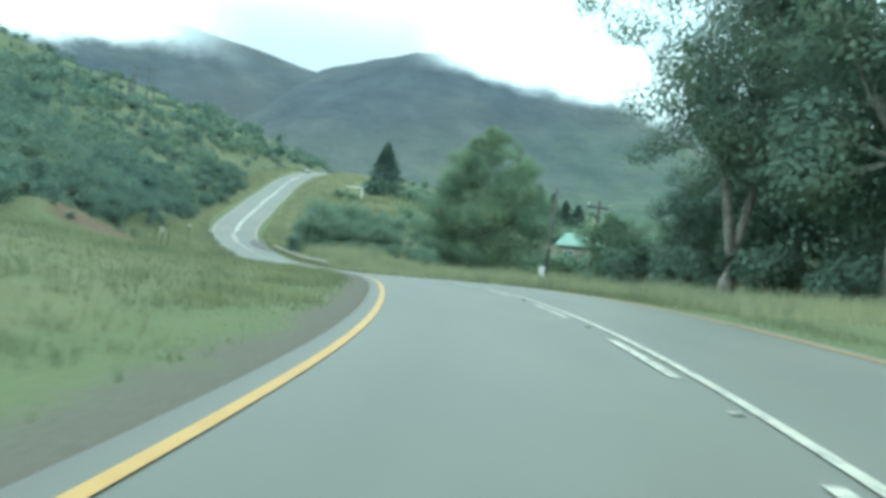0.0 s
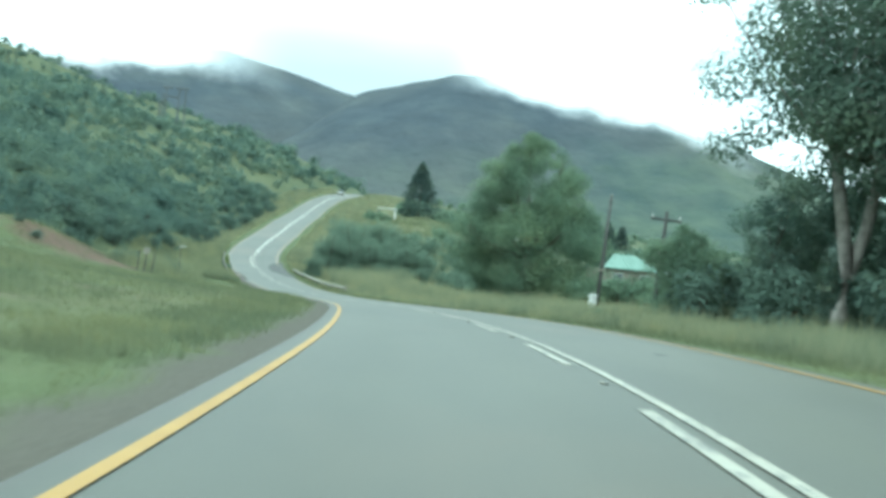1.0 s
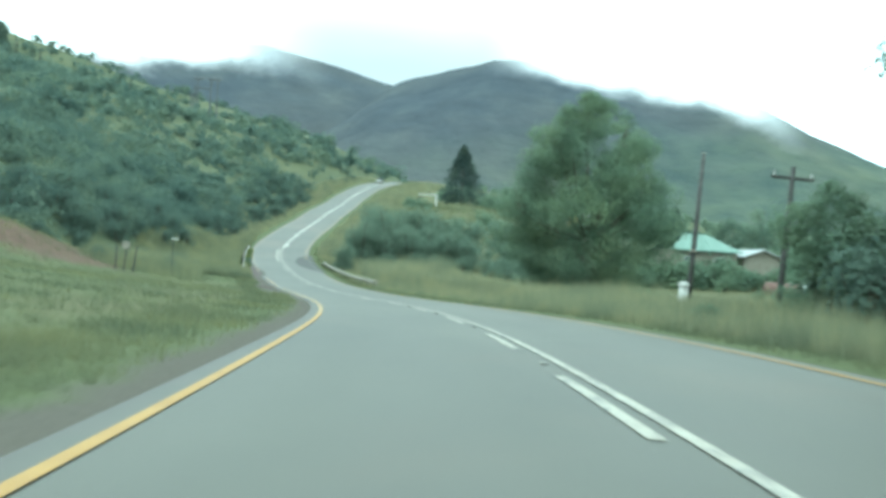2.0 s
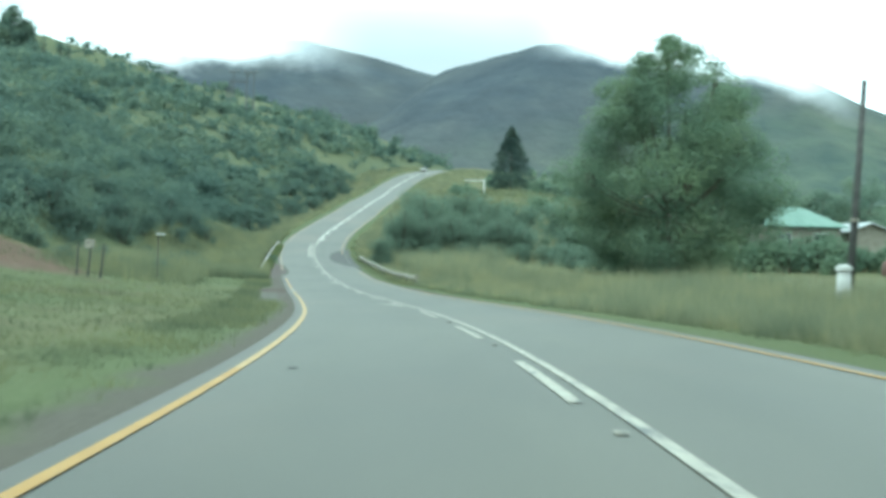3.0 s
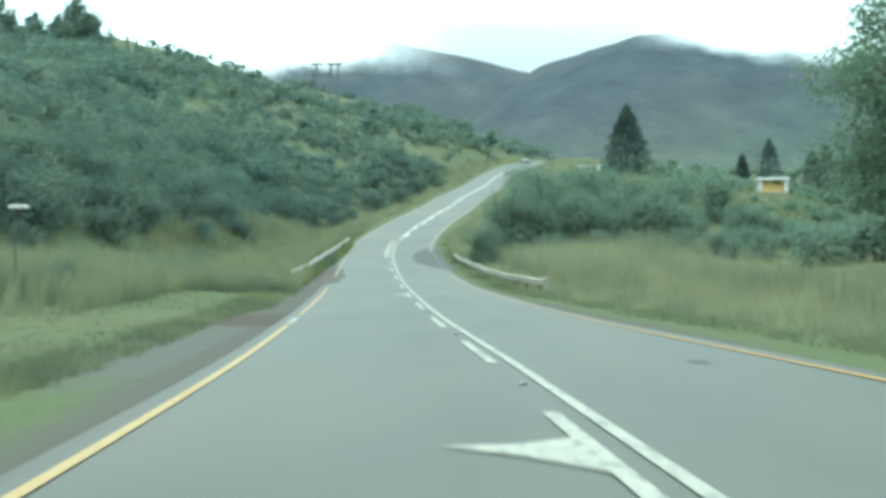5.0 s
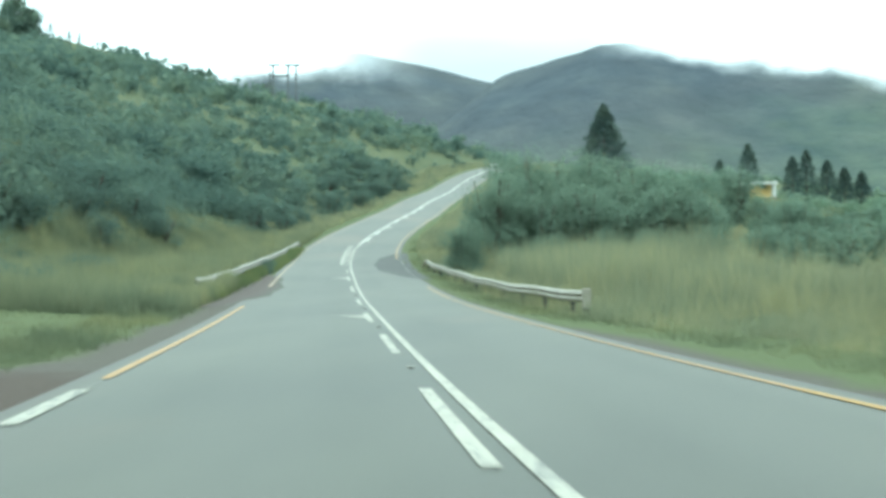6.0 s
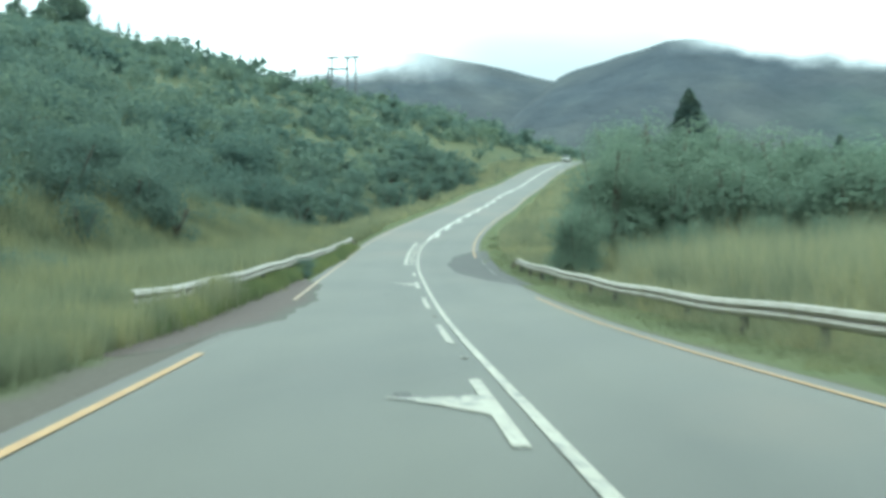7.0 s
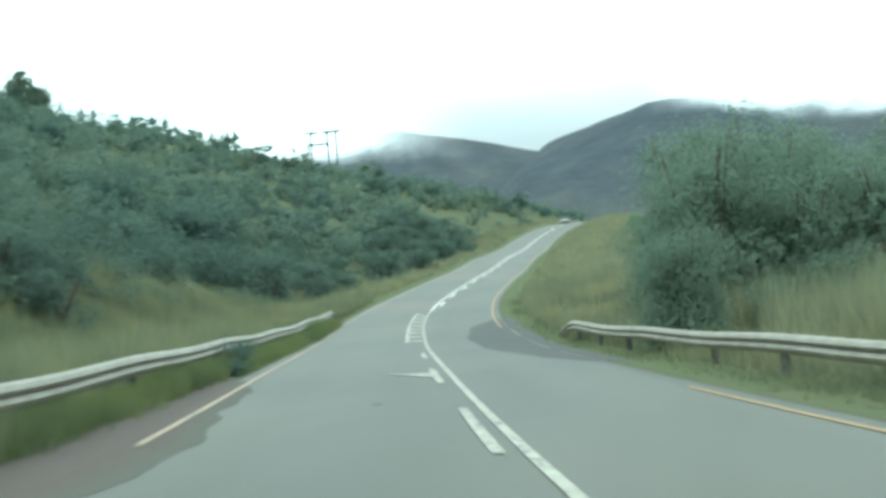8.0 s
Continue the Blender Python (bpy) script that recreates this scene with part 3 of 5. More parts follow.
guardrail(138.0, 193.0, 5.38, 4.22, 0, 3, "weathered steel guardrail half sunk in tall grass", False)


# ---- plants ----
def cards(rng, centres, radii, count, size, flat=0.75, out=1.0):
    """Leaf sprays as four-cornered cards scattered through lobes."""
    centres, radii = np.asarray(centres, float), np.asarray(radii, float)
    w = radii ** 1.5
    pick = rng.choice(len(centres), count, p=w / w.sum())
    d = rng.normal(size=(count, 3))
    d /= np.linalg.norm(d, axis=1, keepdims=True)
    r = radii[pick][:, None] * np.where(rng.uniform(0, 1, (count, 1)) < 0.14, rng.uniform(1.0, 1.38, (count, 1)), rng.uniform(0.66, 1.06, (count, 1)))
    pos = centres[pick] + d * r * np.array([1, 1, flat])
    nrm = d * 1.25 * out + rng.normal(size=(count, 3)) * 0.3 + np.array([0, 0, 0.75])
    nrm /= np.linalg.norm(nrm, axis=1, keepdims=True)
    ref = rng.normal(size=(count, 3))
    a = np.cross(nrm, ref)
    a /= np.linalg.norm(a, axis=1, keepdims=True)
    b = np.cross(nrm, a)
    s = size * rng.uniform(0.55, 1.3, (count, 1))
    q = rng.uniform(0.28, 0.6, (count, 1))
    v = np.stack([pos - a * s, pos - b * s * q + nrm * s * 0.12, pos + a * s, pos + b * s * q + nrm * s * 0.12], 1)
    return v.reshape(-1, 3)


def quads(n):
    return np.arange(4 * n, dtype=np.int32).reshape(-1, 4)


def bush_cards(seed, count, size, lobes=7, tall=1.0, slim=1.0):
    """A unit bush, about 2 wide and 1.5 high, base at the origin."""
    rng = np.random.default_rng(seed)
    ang = rng.uniform(0, 2 * np.pi, lobes)
    rad = rng.uniform(0.15, 0.62, lobes)
    c = np.stack([rad * np.cos(ang), rad * np.sin(ang), rng.uniform(0.16, 1.0, lobes) * tall], -1)
    c[0] = (0, 0, 0.6 * tall)
    r = rng.uniform(0.32, 0.55, lobes) * slim
    v = cards(rng, c, r, count, size, 0.85)
    v[:, 2] = np.maximum(v[:, 2], 0.02)
    return v


def bush_thing(seed, count, size, leaf, label, tall=1.0, lobes=9, slim=1.0):
    rng = np.random.default_rng(seed + 100)
    ob = thing("bush", label, "bush")
    child("foliage", mesh_of("foliage", bush_cards(seed, count, size, lobes, tall, slim), quads(count), leaf), ob)
    bm = bmesh.new()
    for k in range(5):
        a = rng.uniform(0, 2 * np.pi)
        tube(bm, [(0, 0, -0.15), (0.12 * math.cos(a), 0.12 * math.sin(a), 0.3 * tall), (0.4 * math.cos(a), 0.4 * math.sin(a), 0.9 * tall)], [0.035, 0.028, 0.008], 5)
    part("stem", bm, BROWN_BARK, ob)
    return ob


def plant(ob, x, y, size, turn, first, sink=0.1):
    m = pose(x, y, float(land(x, y)) - sink, 0, 0, turn)
    if first:
        ob.matrix_world = m @ Matrix.Diagonal((size, size, size, 1))
        return ob
    new_ob = copy_thing(ob, m)
    new_ob.scale = (size, size, size)
    return new_ob


rng = np.random.default_rng(7)


def scatter_bushes(kinds, spots, group):
    used = set()
    for i, (x, y, s, *kind) in enumerate(spots):
        k = kind[0] if kind else i % len(kinds)
        ob = plant(kinds[k], x, y, s, float(rng.uniform(0, 360)), k not in used, 0.12 * s)
        used.add(k)
        tagged(ob, group=group)


# thicket behind the guard rail on the right
THICKET = [bush_thing(20 + k, (3600, 8200, 4200, 2600)[k], (0.05, 0.036, 0.046, 0.05)[k], LEAF_BUSH, "tall dark green bush in a dense roadside thicket", (1.5, 2.2, 1.85, 1.3)[k], (13, 14, 13, 12)[k], 0.98) for k in range(4)]
LOW = [bush_thing(30 + k, 800, 0.085, LEAF_BUSH, "low spreading green bush beside the thicket", 1.0, 14, 0.72) for k in range(3)]
# place, size and kind, from the narrow clump at the rail to the low end towards the farm
FRONT = [(-17.8, 166.6, 1.55, 1), (-17.9, 166.0, 1.32, 1), (-16.2, 174.5, 2.4, 1), (-14.2, 174.8, 2.4, 2), (-11.2, 176.0, 2.75, 2), (-12.5, 179.0, 2.8, 2), (-8.4, 175.0, 2.5, 0), (-6.7, 174.0, 2.9, 2), (-5.0, 173.0, 2.9, 0), (-4.4, 176.0, 2.3, 0)]
BEHIND = [(-17.6, 178.0, 2.3, 1), (-18.5, 181.0, 1.7, 1), (-17.0, 173.3, 2.9, 1), (-14.4, 180.5, 3.53, 1), (-17.0, 188.1, 3.59, 1), (-12.6, 191.9, 3.7, 2), (-10.4, 195.7, 3.41, 2), (-9.6, 180.3, 2.76, 2), (-8.1, 183.7, 3.4, 2), (-4.7, 186.8, 3.53, 0), (-0.3, 195.2, 2.96, 0), (0.8, 173.5, 2.26, 0), (2.4, 173.0, 1.76, 0)]
FOOT = [(-15.6, 169.6, 1.0, 3), (-13.6, 171.0, 1.5, 3), (-11.9, 171.2, 1.1, 3), (-10.4, 172.0, 1.6, 3), (-7.6, 170.8, 1.6, 3), (-4.6, 168.8, 1.5, 3), (-2.0, 166.4, 1.35, 3), (0.6, 164.6, 1.35, 3)]
spots = FRONT + BEHIND + FOOT
low_spots = [(2.9, 150.6, 2.3), (6.1, 152.4, 2.8), (9.2, 150.4, 2.5), (0.4, 156.0, 1.5), (4.6, 156.0, 2.2), (11.6, 153.6, 2.4), (-1.2, 159.4, 1.3)]
for k in range(46):
    y = rng.uniform(154, 198)
    x = rng.uniform(-1.0, 16)
    low_spots.append((x, y, rng.uniform(1.0, 1.9)))
scatter_bushes(THICKET, spots, "thicket behind the guardrail")
scatter_bushes(LOW, low_spots, "low bushes beside the thicket")

# bushes on the rising ground and round the farm
FARM = [bush_thing(40 + k, 620, 0.1, LEAF_TREE, "rounded green bush on rough pasture") for k in range(3)]
spots = []
for k in range(34):
    y = rng.uniform(210, 420)
    x = float(road_x(y)) + rng.uniform(14, 110)
    if y < 331 and abs(x - 17 + (331 - y) * 0.095) < 7:
        continue
    spots.append((x, y, rng.uniform(1.3, 3.2)))
for k in range(16):
    y = rng.uniform(186, 290)
    spots.append((float(road_x(y)) + rng.uniform(17, 50), y, rng.uniform(0.7, 1.25)))
# round the farmhouse, on the verge and field, and on the slope before the shelter
BY_HOUSE = ((15.8, 150.6, 1.9), (17.6, 151.0, 2.1), (19.4, 151.2, 1.9), (21.3, 151.6, 2.2), (23.2, 151.8, 1.8), (17.5, 147, 2.7), (20, 147.5, 2.5), (22.6, 147.5, 2.6), (15.2, 147, 2.4), (25.4, 147.8, 2.2), (30, 172, 4.6), (36, 178, 5.2), (41, 176, 4.2), (24, 176, 3.4), (13, 150, 1.6), (20.3, 148, 1.2), (15.5, 149, 1.1), (18, 150, 1.3), (22.5, 150, 1.2), (25, 150, 1.4), (28, 151, 1.3), (15.6, 148.6, 1.7), (17.8, 148.2, 1.5), (19.8, 149, 1.7), (21.8, 149.6, 1.6), (24, 150, 1.8), (26.2, 149.6, 1.5), (14, 150, 1.8), (29, 153, 1.6), (48, 150, 2.5))
ON_VERGE = ((17, 113, 0.9), (20, 120, 1.2), (11.4, 84, 0.55), (12.2, 78, 0.8), (7.0, 74.6, 0.75), (6, 101, 0.45), (20, 142, 1.3), (27, 140, 1.5), (30, 146, 1.8), (33, 138, 1.4), (13.5, 146, 1.1))
ON_SLOPE = ((-2, 205, 0.9), (1, 214, 1), (4, 222, 1), (2.5, 236, 0.9), (7, 245, 1.1), (9, 232, 1.2), (0, 196, 1.1), (4.5, 203, 1.2), (8, 212, 1.4), (11, 222, 1.3), (12, 250, 1.2), (6, 190, 1.3), (10, 196, 1.5), (13.5, 206, 1.5), (3, 184, 1.2), (8, 180, 1.3), (12, 186, 1.4), (-17.6, 306, 0.95), (-19.8, 307, 0.85), (45, 200, 4), (55, 210, 5), (64, 190, 4))
spots += [*BY_HOUSE, *ON_VERGE, *ON_SLOPE]
scatter_bushes(FARM, spots, "bushes on the pasture")

# bushes under the gum trees
UNDER = [bush_thing(60 + k, 1600, 0.08, LEAF_GUM, "dark evergreen bush under the gum trees", 1.1) for k in range(3)]
spots = [(10.8, 70, 2.0), (12.5, 74, 2.6), (14.5, 72, 2.8), (13.4, 66, 2.2), (18, 64, 2.6), (20, 70, 3.0), (23, 62, 3), (19.5, 58, 2.4), (25, 72, 3.6), (28, 60, 3.4), (17, 78, 2.6), (21, 80, 3.2), (30, 76, 4), (23, 53, 2.6), (27, 50, 3.0), (33, 66, 4)]
scatter_bushes(UNDER, spots, "bushes under the gum trees")

def plant_toe(y):
    """How far left of the road the bushes begin."""
    return 27 - 18.5 * ease(y, 115, 175) + 4.2 * ease(y, 128, 152) * (1 - ease(y, 188, 208))


# roadside bushes on the left and scrub foreground
NEAR = [bush_thing(80 + k, 1700, 0.046, LEAF_SCRUB, "leafy green roadside bush behind the guardrail", 1.0, 16, 0.72) for k in range(5)]
EDGE = [bush_thing(90 + k, 1300, 0.06, LEAF_SCRUB, "green roadside bush at the foot of the hill", 1.0, 14, 0.75) for k in range(5)]
near_spots, edge_spots = [(-27.5, 160.9, 0.68), (-28.2, 162.8, 0.55), (-27.1, 159.6, 0.4)], [(-31.5, 103, 0.8), (-29.0, 99.5, 0.6), (-33.0, 107, 1.1), (-29.6, 108, 0.7), (-26.4, 110.5, 0.8), (-24.4, 113.5, 0.9), (-23.6, 117, 1.0), (-27.0, 116, 1.1), (-50.5, 300, 3.2), (-53, 304, 3.6), (-50.5, 322, 2.6)]
for k in range(104):
    y = rng.uniform(96, 330) if k % 3 else rng.uniform(96, 165)
    toe = float(plant_toe(np.array(y)))
    x = float(road_x(y)) - toe - rng.uniform(-1.5, 7)
    (near_spots if 125 < y < 180 else edge_spots).append((x, y, rng.uniform(1.2, 2.9)))
extra = np.random.default_rng(77)
for k in range(16):
    y = extra.uniform(142, 180)
    toe = float(plant_toe(np.array(y)))
    near_spots.append((float(road_x(y)) - toe - extra.uniform(0, 9), y, extra.uniform(1.5, 2.7)))
for k in range(14):
    y = extra.uniform(131, 154)
    near_spots.append((float(road_x(y)) - extra.uniform(10, 17), y, extra.uniform(0.6, 1.15)))
scatter_bushes(NEAR, near_spots, "bushes behind the guardrail")
scatter_bushes(EDGE, edge_spots, "bushes at the foot of the hill")


def hill_scrub():
    rng = np.random.default_rng(11)
    near = [bush_cards(200 + k, 400, 0.062, 13, 1.0, 0.8) for k in range(8)]
    mid = [bush_cards(215 + k, 160, 0.105, 9, 1.0, 0.86) for k in range(8)]
    coarse = [bush_cards(245 + k, 34, 0.28, 6) for k in range(8)]
    far = [bush_cards(230 + k, 52, 0.22, 6) for k in range(8)]
    n = 6600
    y = rng.uniform(85, 600, n)
    y[:1500] = rng.uniform(90, 260, 1500)
    toe = plant_toe(y)
    u = toe - 1 + rng.uniform(0, 1, n) ** 1.1 * (112 + 300 * ease(y, 330, 520))
    u[:1500] = toe[:1500] + rng.uniform(-1, 45, 1500)
    x = road_x(np.minimum(y, 480)) - u
    dens = 0.85 + 0.52 * wave(x * 2.0, y * 0.7, 12.0, 6.0) + 0.30 * wave(x, y, 3.6, 7.0)
    dens -= 0.22 * ease(y, 285, 340) * ease(u, 12, 20) * (1 - ease(u, 36, 56)) * (1 - ease(y, 440, 520))
    dens -= 0.2 * ease(y, 380, 460) * (1 - ease(u, 60, 80))
    keep = rng.uniform(0, 1, n) < dens
    x, y, u = x[keep], y[keep], u[keep]
    z = land(x, y)
    s = (0.95 + 2.3 * rng.uniform(0, 1, len(x)) ** 1.9) * (1 + 0.25 * wave(x, y, 17, 8)) * np.where(y > 300, 1.35, 1.0)
    s = np.minimum(s, 0.7 + 0.25 * np.maximum(u - 8, 0))
    out = []
    for i in range(len(x)):
        a = rng.uniform(0, 2 * np.pi)
        v = near[i % 8] if y[i] < 190 and u[i] < 25 else mid[i % 8] if y[i] < 240 and u[i] < 46 else far[i % 8] if y[i] < 330 else coarse[i % 8]
        c, d = math.cos(a) * s[i], math.sin(a) * s[i]
        w = np.empty_like(v)
        w[:, 0] = v[:, 0] * c - v[:, 1] * d + x[i]
        w[:, 1] = v[:, 0] * d + v[:, 1] * c + y[i]
        w[:, 2] = v[:, 2] * s[i] * rng.uniform(0.75, 1.15) + z[i] - 0.2
        out.append(w)
    v = np.concatenate(out)
    ob = new("hillside_scrub", mesh_of("hillside_scrub", v, quads(len(v) // 4), LEAF_SCRUB))
    return tagged(ob, "dense green scrub covering the steep hillside", "scrub", kind="stuff")


hill_scrub()


def far_scrub():
    """Coarser scrub on the lower slopes of the far side of the valley."""
    rng = np.random.default_rng(12)
    kinds = [bush_cards(300 + k, 40, 0.34, 5) for k in range(5)]
    n = 2600
    y = rng.uniform(330, 760, n)
    x = rng.uniform(-30, 330, n) * (y / 600)
    keep = (rng.uniform(0, 1, n) < 0.5 + 0.5 * wave(x, y, 30, 3)) & (x - road_x(np.minimum(y, 480)) > 14)
    x, y = x[keep], y[keep]
    z = land(x, y)
    out = []
    for i in range(len(x)):
        s = rng.uniform(1.6, 3.4)
        out.append(kinds[i % 5] * s + np.array([x[i], y[i], z[i] - 0.3]))
    v = np.concatenate(out)
    return tagged(new("valley_scrub", mesh_of("valley_scrub", v, quads(len(v) // 4), LEAF_BUSH)), "scattered dark scrub on the far valley slope", "scrub", kind="stuff")


far_scrub()


def limb_tree(name, label, x, y, trunk, lobes, radii, count, size, leaf, bark, flat=0.8, seed=1, turn=0.0, every=2):
    """A tree with a tapered trunk, limbs that run to its lobes, and a crown of leaf sprays."""
    rng = np.random.default_rng(seed)
    z = float(land(x, y))
    tree = thing(name, label, "tree", at=pose(x, y, z - 0.1, 0, 0, turn))
    bm = bmesh.new()
    for pts, rad in trunk:
        tube(bm, pts, rad, 10)
    part("trunk", bm, bark, tree, smooth=True)
    fork = Vector(trunk[0][0][-1])
    bm = bmesh.new()
    for c, r in list(zip(lobes, radii))[::every]:
        a = fork.lerp(Vector(c), 0.5) + Vector((0, 0, -0.08 * (Vector(c) - fork).length))
        w = trunk[0][1][-1] * 0.32
        tube(bm, [fork + Vector((0, 0, -0.3)), a, c], [w, w * 0.6, w * 0.2], 6)
        for k in range(4):
            d = Vector(rng.normal(size=3)).normalized() * r * 0.9
            tube(bm, [a.lerp(Vector(c), 0.7), Vector(c) + d * 0.5, Vector(c) + d], [w * 0.3, w * 0.2, w * 0.06], 4)
    part("limb", bm, bark, tree, smooth=True)
    child("crown", mesh_of("crown", cards(rng, lobes, radii, count, size, flat), quads(count), leaf), tree)
    return tree


def crown_lobes(seed, n, shape, height, base, spread=1.0):
    """Lobe centres within an outline: shape(t) gives the half width at the height share t."""
    rng = np.random.default_rng(seed)
    out, rad = [], []
    for k in range(n):
        t = (k + rng.uniform(0, 1)) / n
        w = shape(t)
        a = rng.uniform(0, 2 * np.pi)
        r = w * math.sqrt(rng.uniform(0.05, 1)) * 0.8 * spread
        out.append((r * math.cos(a), r * math.sin(a), base + t * (height - base)))
        rad.append(max(0.35, 0.34 * w * rng.uniform(0.75, 1.25)))
    return out, rad


# the large broad tree beside the farm
lobes, rad = crown_lobes(5, 260, lambda t: float(np.interp(t, (0, 0.2, 0.42, 0.65, 0.82, 0.9, 0.96, 1), (4.6, 7.2, 7.8, 6.2, 4.5, 3.0, 1.7, 0.5))), 15.4, 0.6, 1.08)
rad = [min(1.5, max(0.6, q * 0.62)) for q in rad]
limb_tree("broad_tree", "large full-crowned green tree with a pointed top", 6.3, 125.0, [([(0, 0, -0.4), (0.1, 0, 2), (0, 0.1, 4.5)], [0.6, 0.45, 0.35])], lobes, rad, 110000, 0.105, LEAF_TREE, BROWN_BARK, 0.7, 5, every=9)

# tall gum trees
gum_lobes = [(-6.5, -1, 15), (-8.5, 0, 16.5), (-4.5, 1, 18), (-2, -1, 20), (1, 1, 21), (4, 0, 19), (-3.4, 0.5, 13.5), (-5.2, -0.5, 11), (-3.4, 1, 9.2), (0.5, -1.5, 15.5), (3, 1.5, 14.5), (6, -1, 15), (2.5, -1, 11), (5.5, 1, 11), (-1, 2, 12), (7.5, 0.5, 18), (0.5, 0, 18), (-5, 0.5, 8.2), (4.2, -1.5, 8.5), (-0.6, -1.2, 8.0), (1.6, -1.4, 7.2), (-1.8, -0.8, 6.6), (0.4, -1.3, 9.6)]
gum_rad = [1.6, 1.3, 1.9, 2.2, 2.3, 2.2, 1.6, 1.5, 1.3, 2.1, 2.0, 2.2, 2.0, 2.0, 1.8, 2.2, 2.4, 1.0, 1.9, 1.1, 1.1, 0.9, 1.3]
more, more_rad = crown_lobes(9, 78, lambda t: 6.0, 23.0, 7.0)
gum_lobes += [(x + 1.5, y, z) for x, y, z in more]
gum_rad += [r * 0.95 for r in more_rad]
limb_tree("gum_tree", "tall gum tree with a forked pale trunk and ragged crown", 16.2, 68.0, [([(0, 0, -0.3), (0.15, 0, 1.5), (0.35, 0, 3.2), (-0.05, 0, 5.5), (-0.5, 0.2, 8.5)], [0.42, 0.34, 0.33, 0.28, 0.22]), ([(0.35, 0, 3.0), (1.0, 0.1, 5.0), (1.5, -0.2, 8.5)], [0.3, 0.26, 0.2])], gum_lobes, gum_rad, 105000, 0.118, LEAF_GUM, BARK, 0.75, 8)
for k, (x, y, h, s) in enumerate(((22, 74, 20, 7), (27, 66, 22, 7.5), (21, 57, 19, 6.0), (33, 74, 21, 8), (30, 54, 20, 7), (38, 62, 22, 8), (26, 46, 18, 6), (35, 84, 18, 7))):
    lobes, rad = crown_lobes(70 + k, 34, lambda t: s * (0.55 + 0.6 * math.sin(math.pi * min(1, t + 0.12))), h, 4.0)
    limb_tree("gum_tree", "tall dark gum tree in a dense roadside stand", x, y, [([(0, 0, -0.3), (0.1, 0, 3), (0.2, 0.1, h * 0.4)], [0.4, 0.33, 0.25])], lobes, rad, 11000, 0.27, LEAF_GUM, BARK, 0.8, 80 + k)


# smaller dark trees that fill the stand beside the gum
for k, (x, y, h, s) in enumerate(((14.6, 72.5, 7.6, 2.5), (10.8, 73.8, 5.0, 2.2), (17.8, 72.0, 8.6, 2.6), (15.6, 75.0, 6.6, 2.6))):
    lobes, rad = crown_lobes(180 + k, 34, lambda t: s * math.sin(math.pi * (0.2 + 0.68 * t)) ** 0.8 * (1 + 0.2 * math.sin(11 * t + k)), h * 0.95, 0.7)
    limb_tree("small_tree", "small dark evergreen tree in the roadside stand", x, y, [([(0, 0, -0.4), (0.1, 0, h * 0.25), (0, 0.1, h * 0.5)], [0.14, 0.11, 0.08])], lobes, rad, 8500, 0.1, LEAF_TREE if k % 2 else LEAF_GUM, BROWN_BARK, 0.85, 190 + k)

# rounded trees behind the farm
for k, (x, y, top, s) in enumerate(((28.7, 185, 12.1, 3.7), (33.4, 187, 13.6, 4.5))):
    h = top - float(land(x, y))
    lobes, rad = crown_lobes(160 + k, 40, lambda t: s * math.sin(math.pi * (0.18 + 0.72 * t)) ** 0.7, h * 0.94, 0.6)
    limb_tree("farm_tree", "rounded dark green tree behind the farmhouse", x, y, [([(0, 0, -0.4), (0, 0, h * 0.2), (0, 0, h * 0.4)], [0.22, 0.18, 0.14])], lobes, rad, 7000, 0.16, LEAF_BUSH, BROWN_BARK, 0.85, 170 + k)


def conifer(x, y, height, width, seed, label, n=2600, full=0.8):
    rng = np.random.default_rng(seed)
    tree = thing("conifer", label, "tree", at=pose(x, y, float(land(x, y)) - 0.2))
    part("trunk", tube(bmesh.new(), [(0, 0, -0.4), (0, 0, height * 0.96)], [0.3, 0.04], 7), BROWN_BARK, tree)
    t = rng.uniform(0, 1, n) ** 0.8
    a = rng.uniform(0, 2 * np.pi, n)
    r = width / 2 * (1 - t) ** full * np.minimum(1, 0.55 + 2.2 * t) * np.sqrt(rng.uniform(0.12, 1, n)) * (1 + 0.16 * np.sin(t * 40 + 3 * a)) + 0.08
    c = np.stack([r * np.cos(a), r * np.sin(a), 0.7 + t * (height - 0.7) - 0.12 * r], -1)
    v = cards(rng, c, np.full(n, 0.16), n, 0.34, 0.7)
    child("crown", mesh_of("crown", v, quads(len(v) // 4), LEAF_CONIFER), tree)
    return tree


conifer(-11.7, 334, 15.4, 13.5, 1, "dark full conifer with a pointed crown on the rise", 7000, 0.78)
for k, (x, y, h, w) in enumerate(((25, 420, 14.5, 10), (37, 425, 13, 9), (41.5, 431, 15.5, 9), (46, 426, 13, 9), (51, 429, 11, 8), (56, 432, 10, 8), (18.5, 430, 9, 6))):
    conifer(x, y, h, w * 0.9, 20 + k, "dark conifer in a row behind the farm buildings", 2600, 0.62)
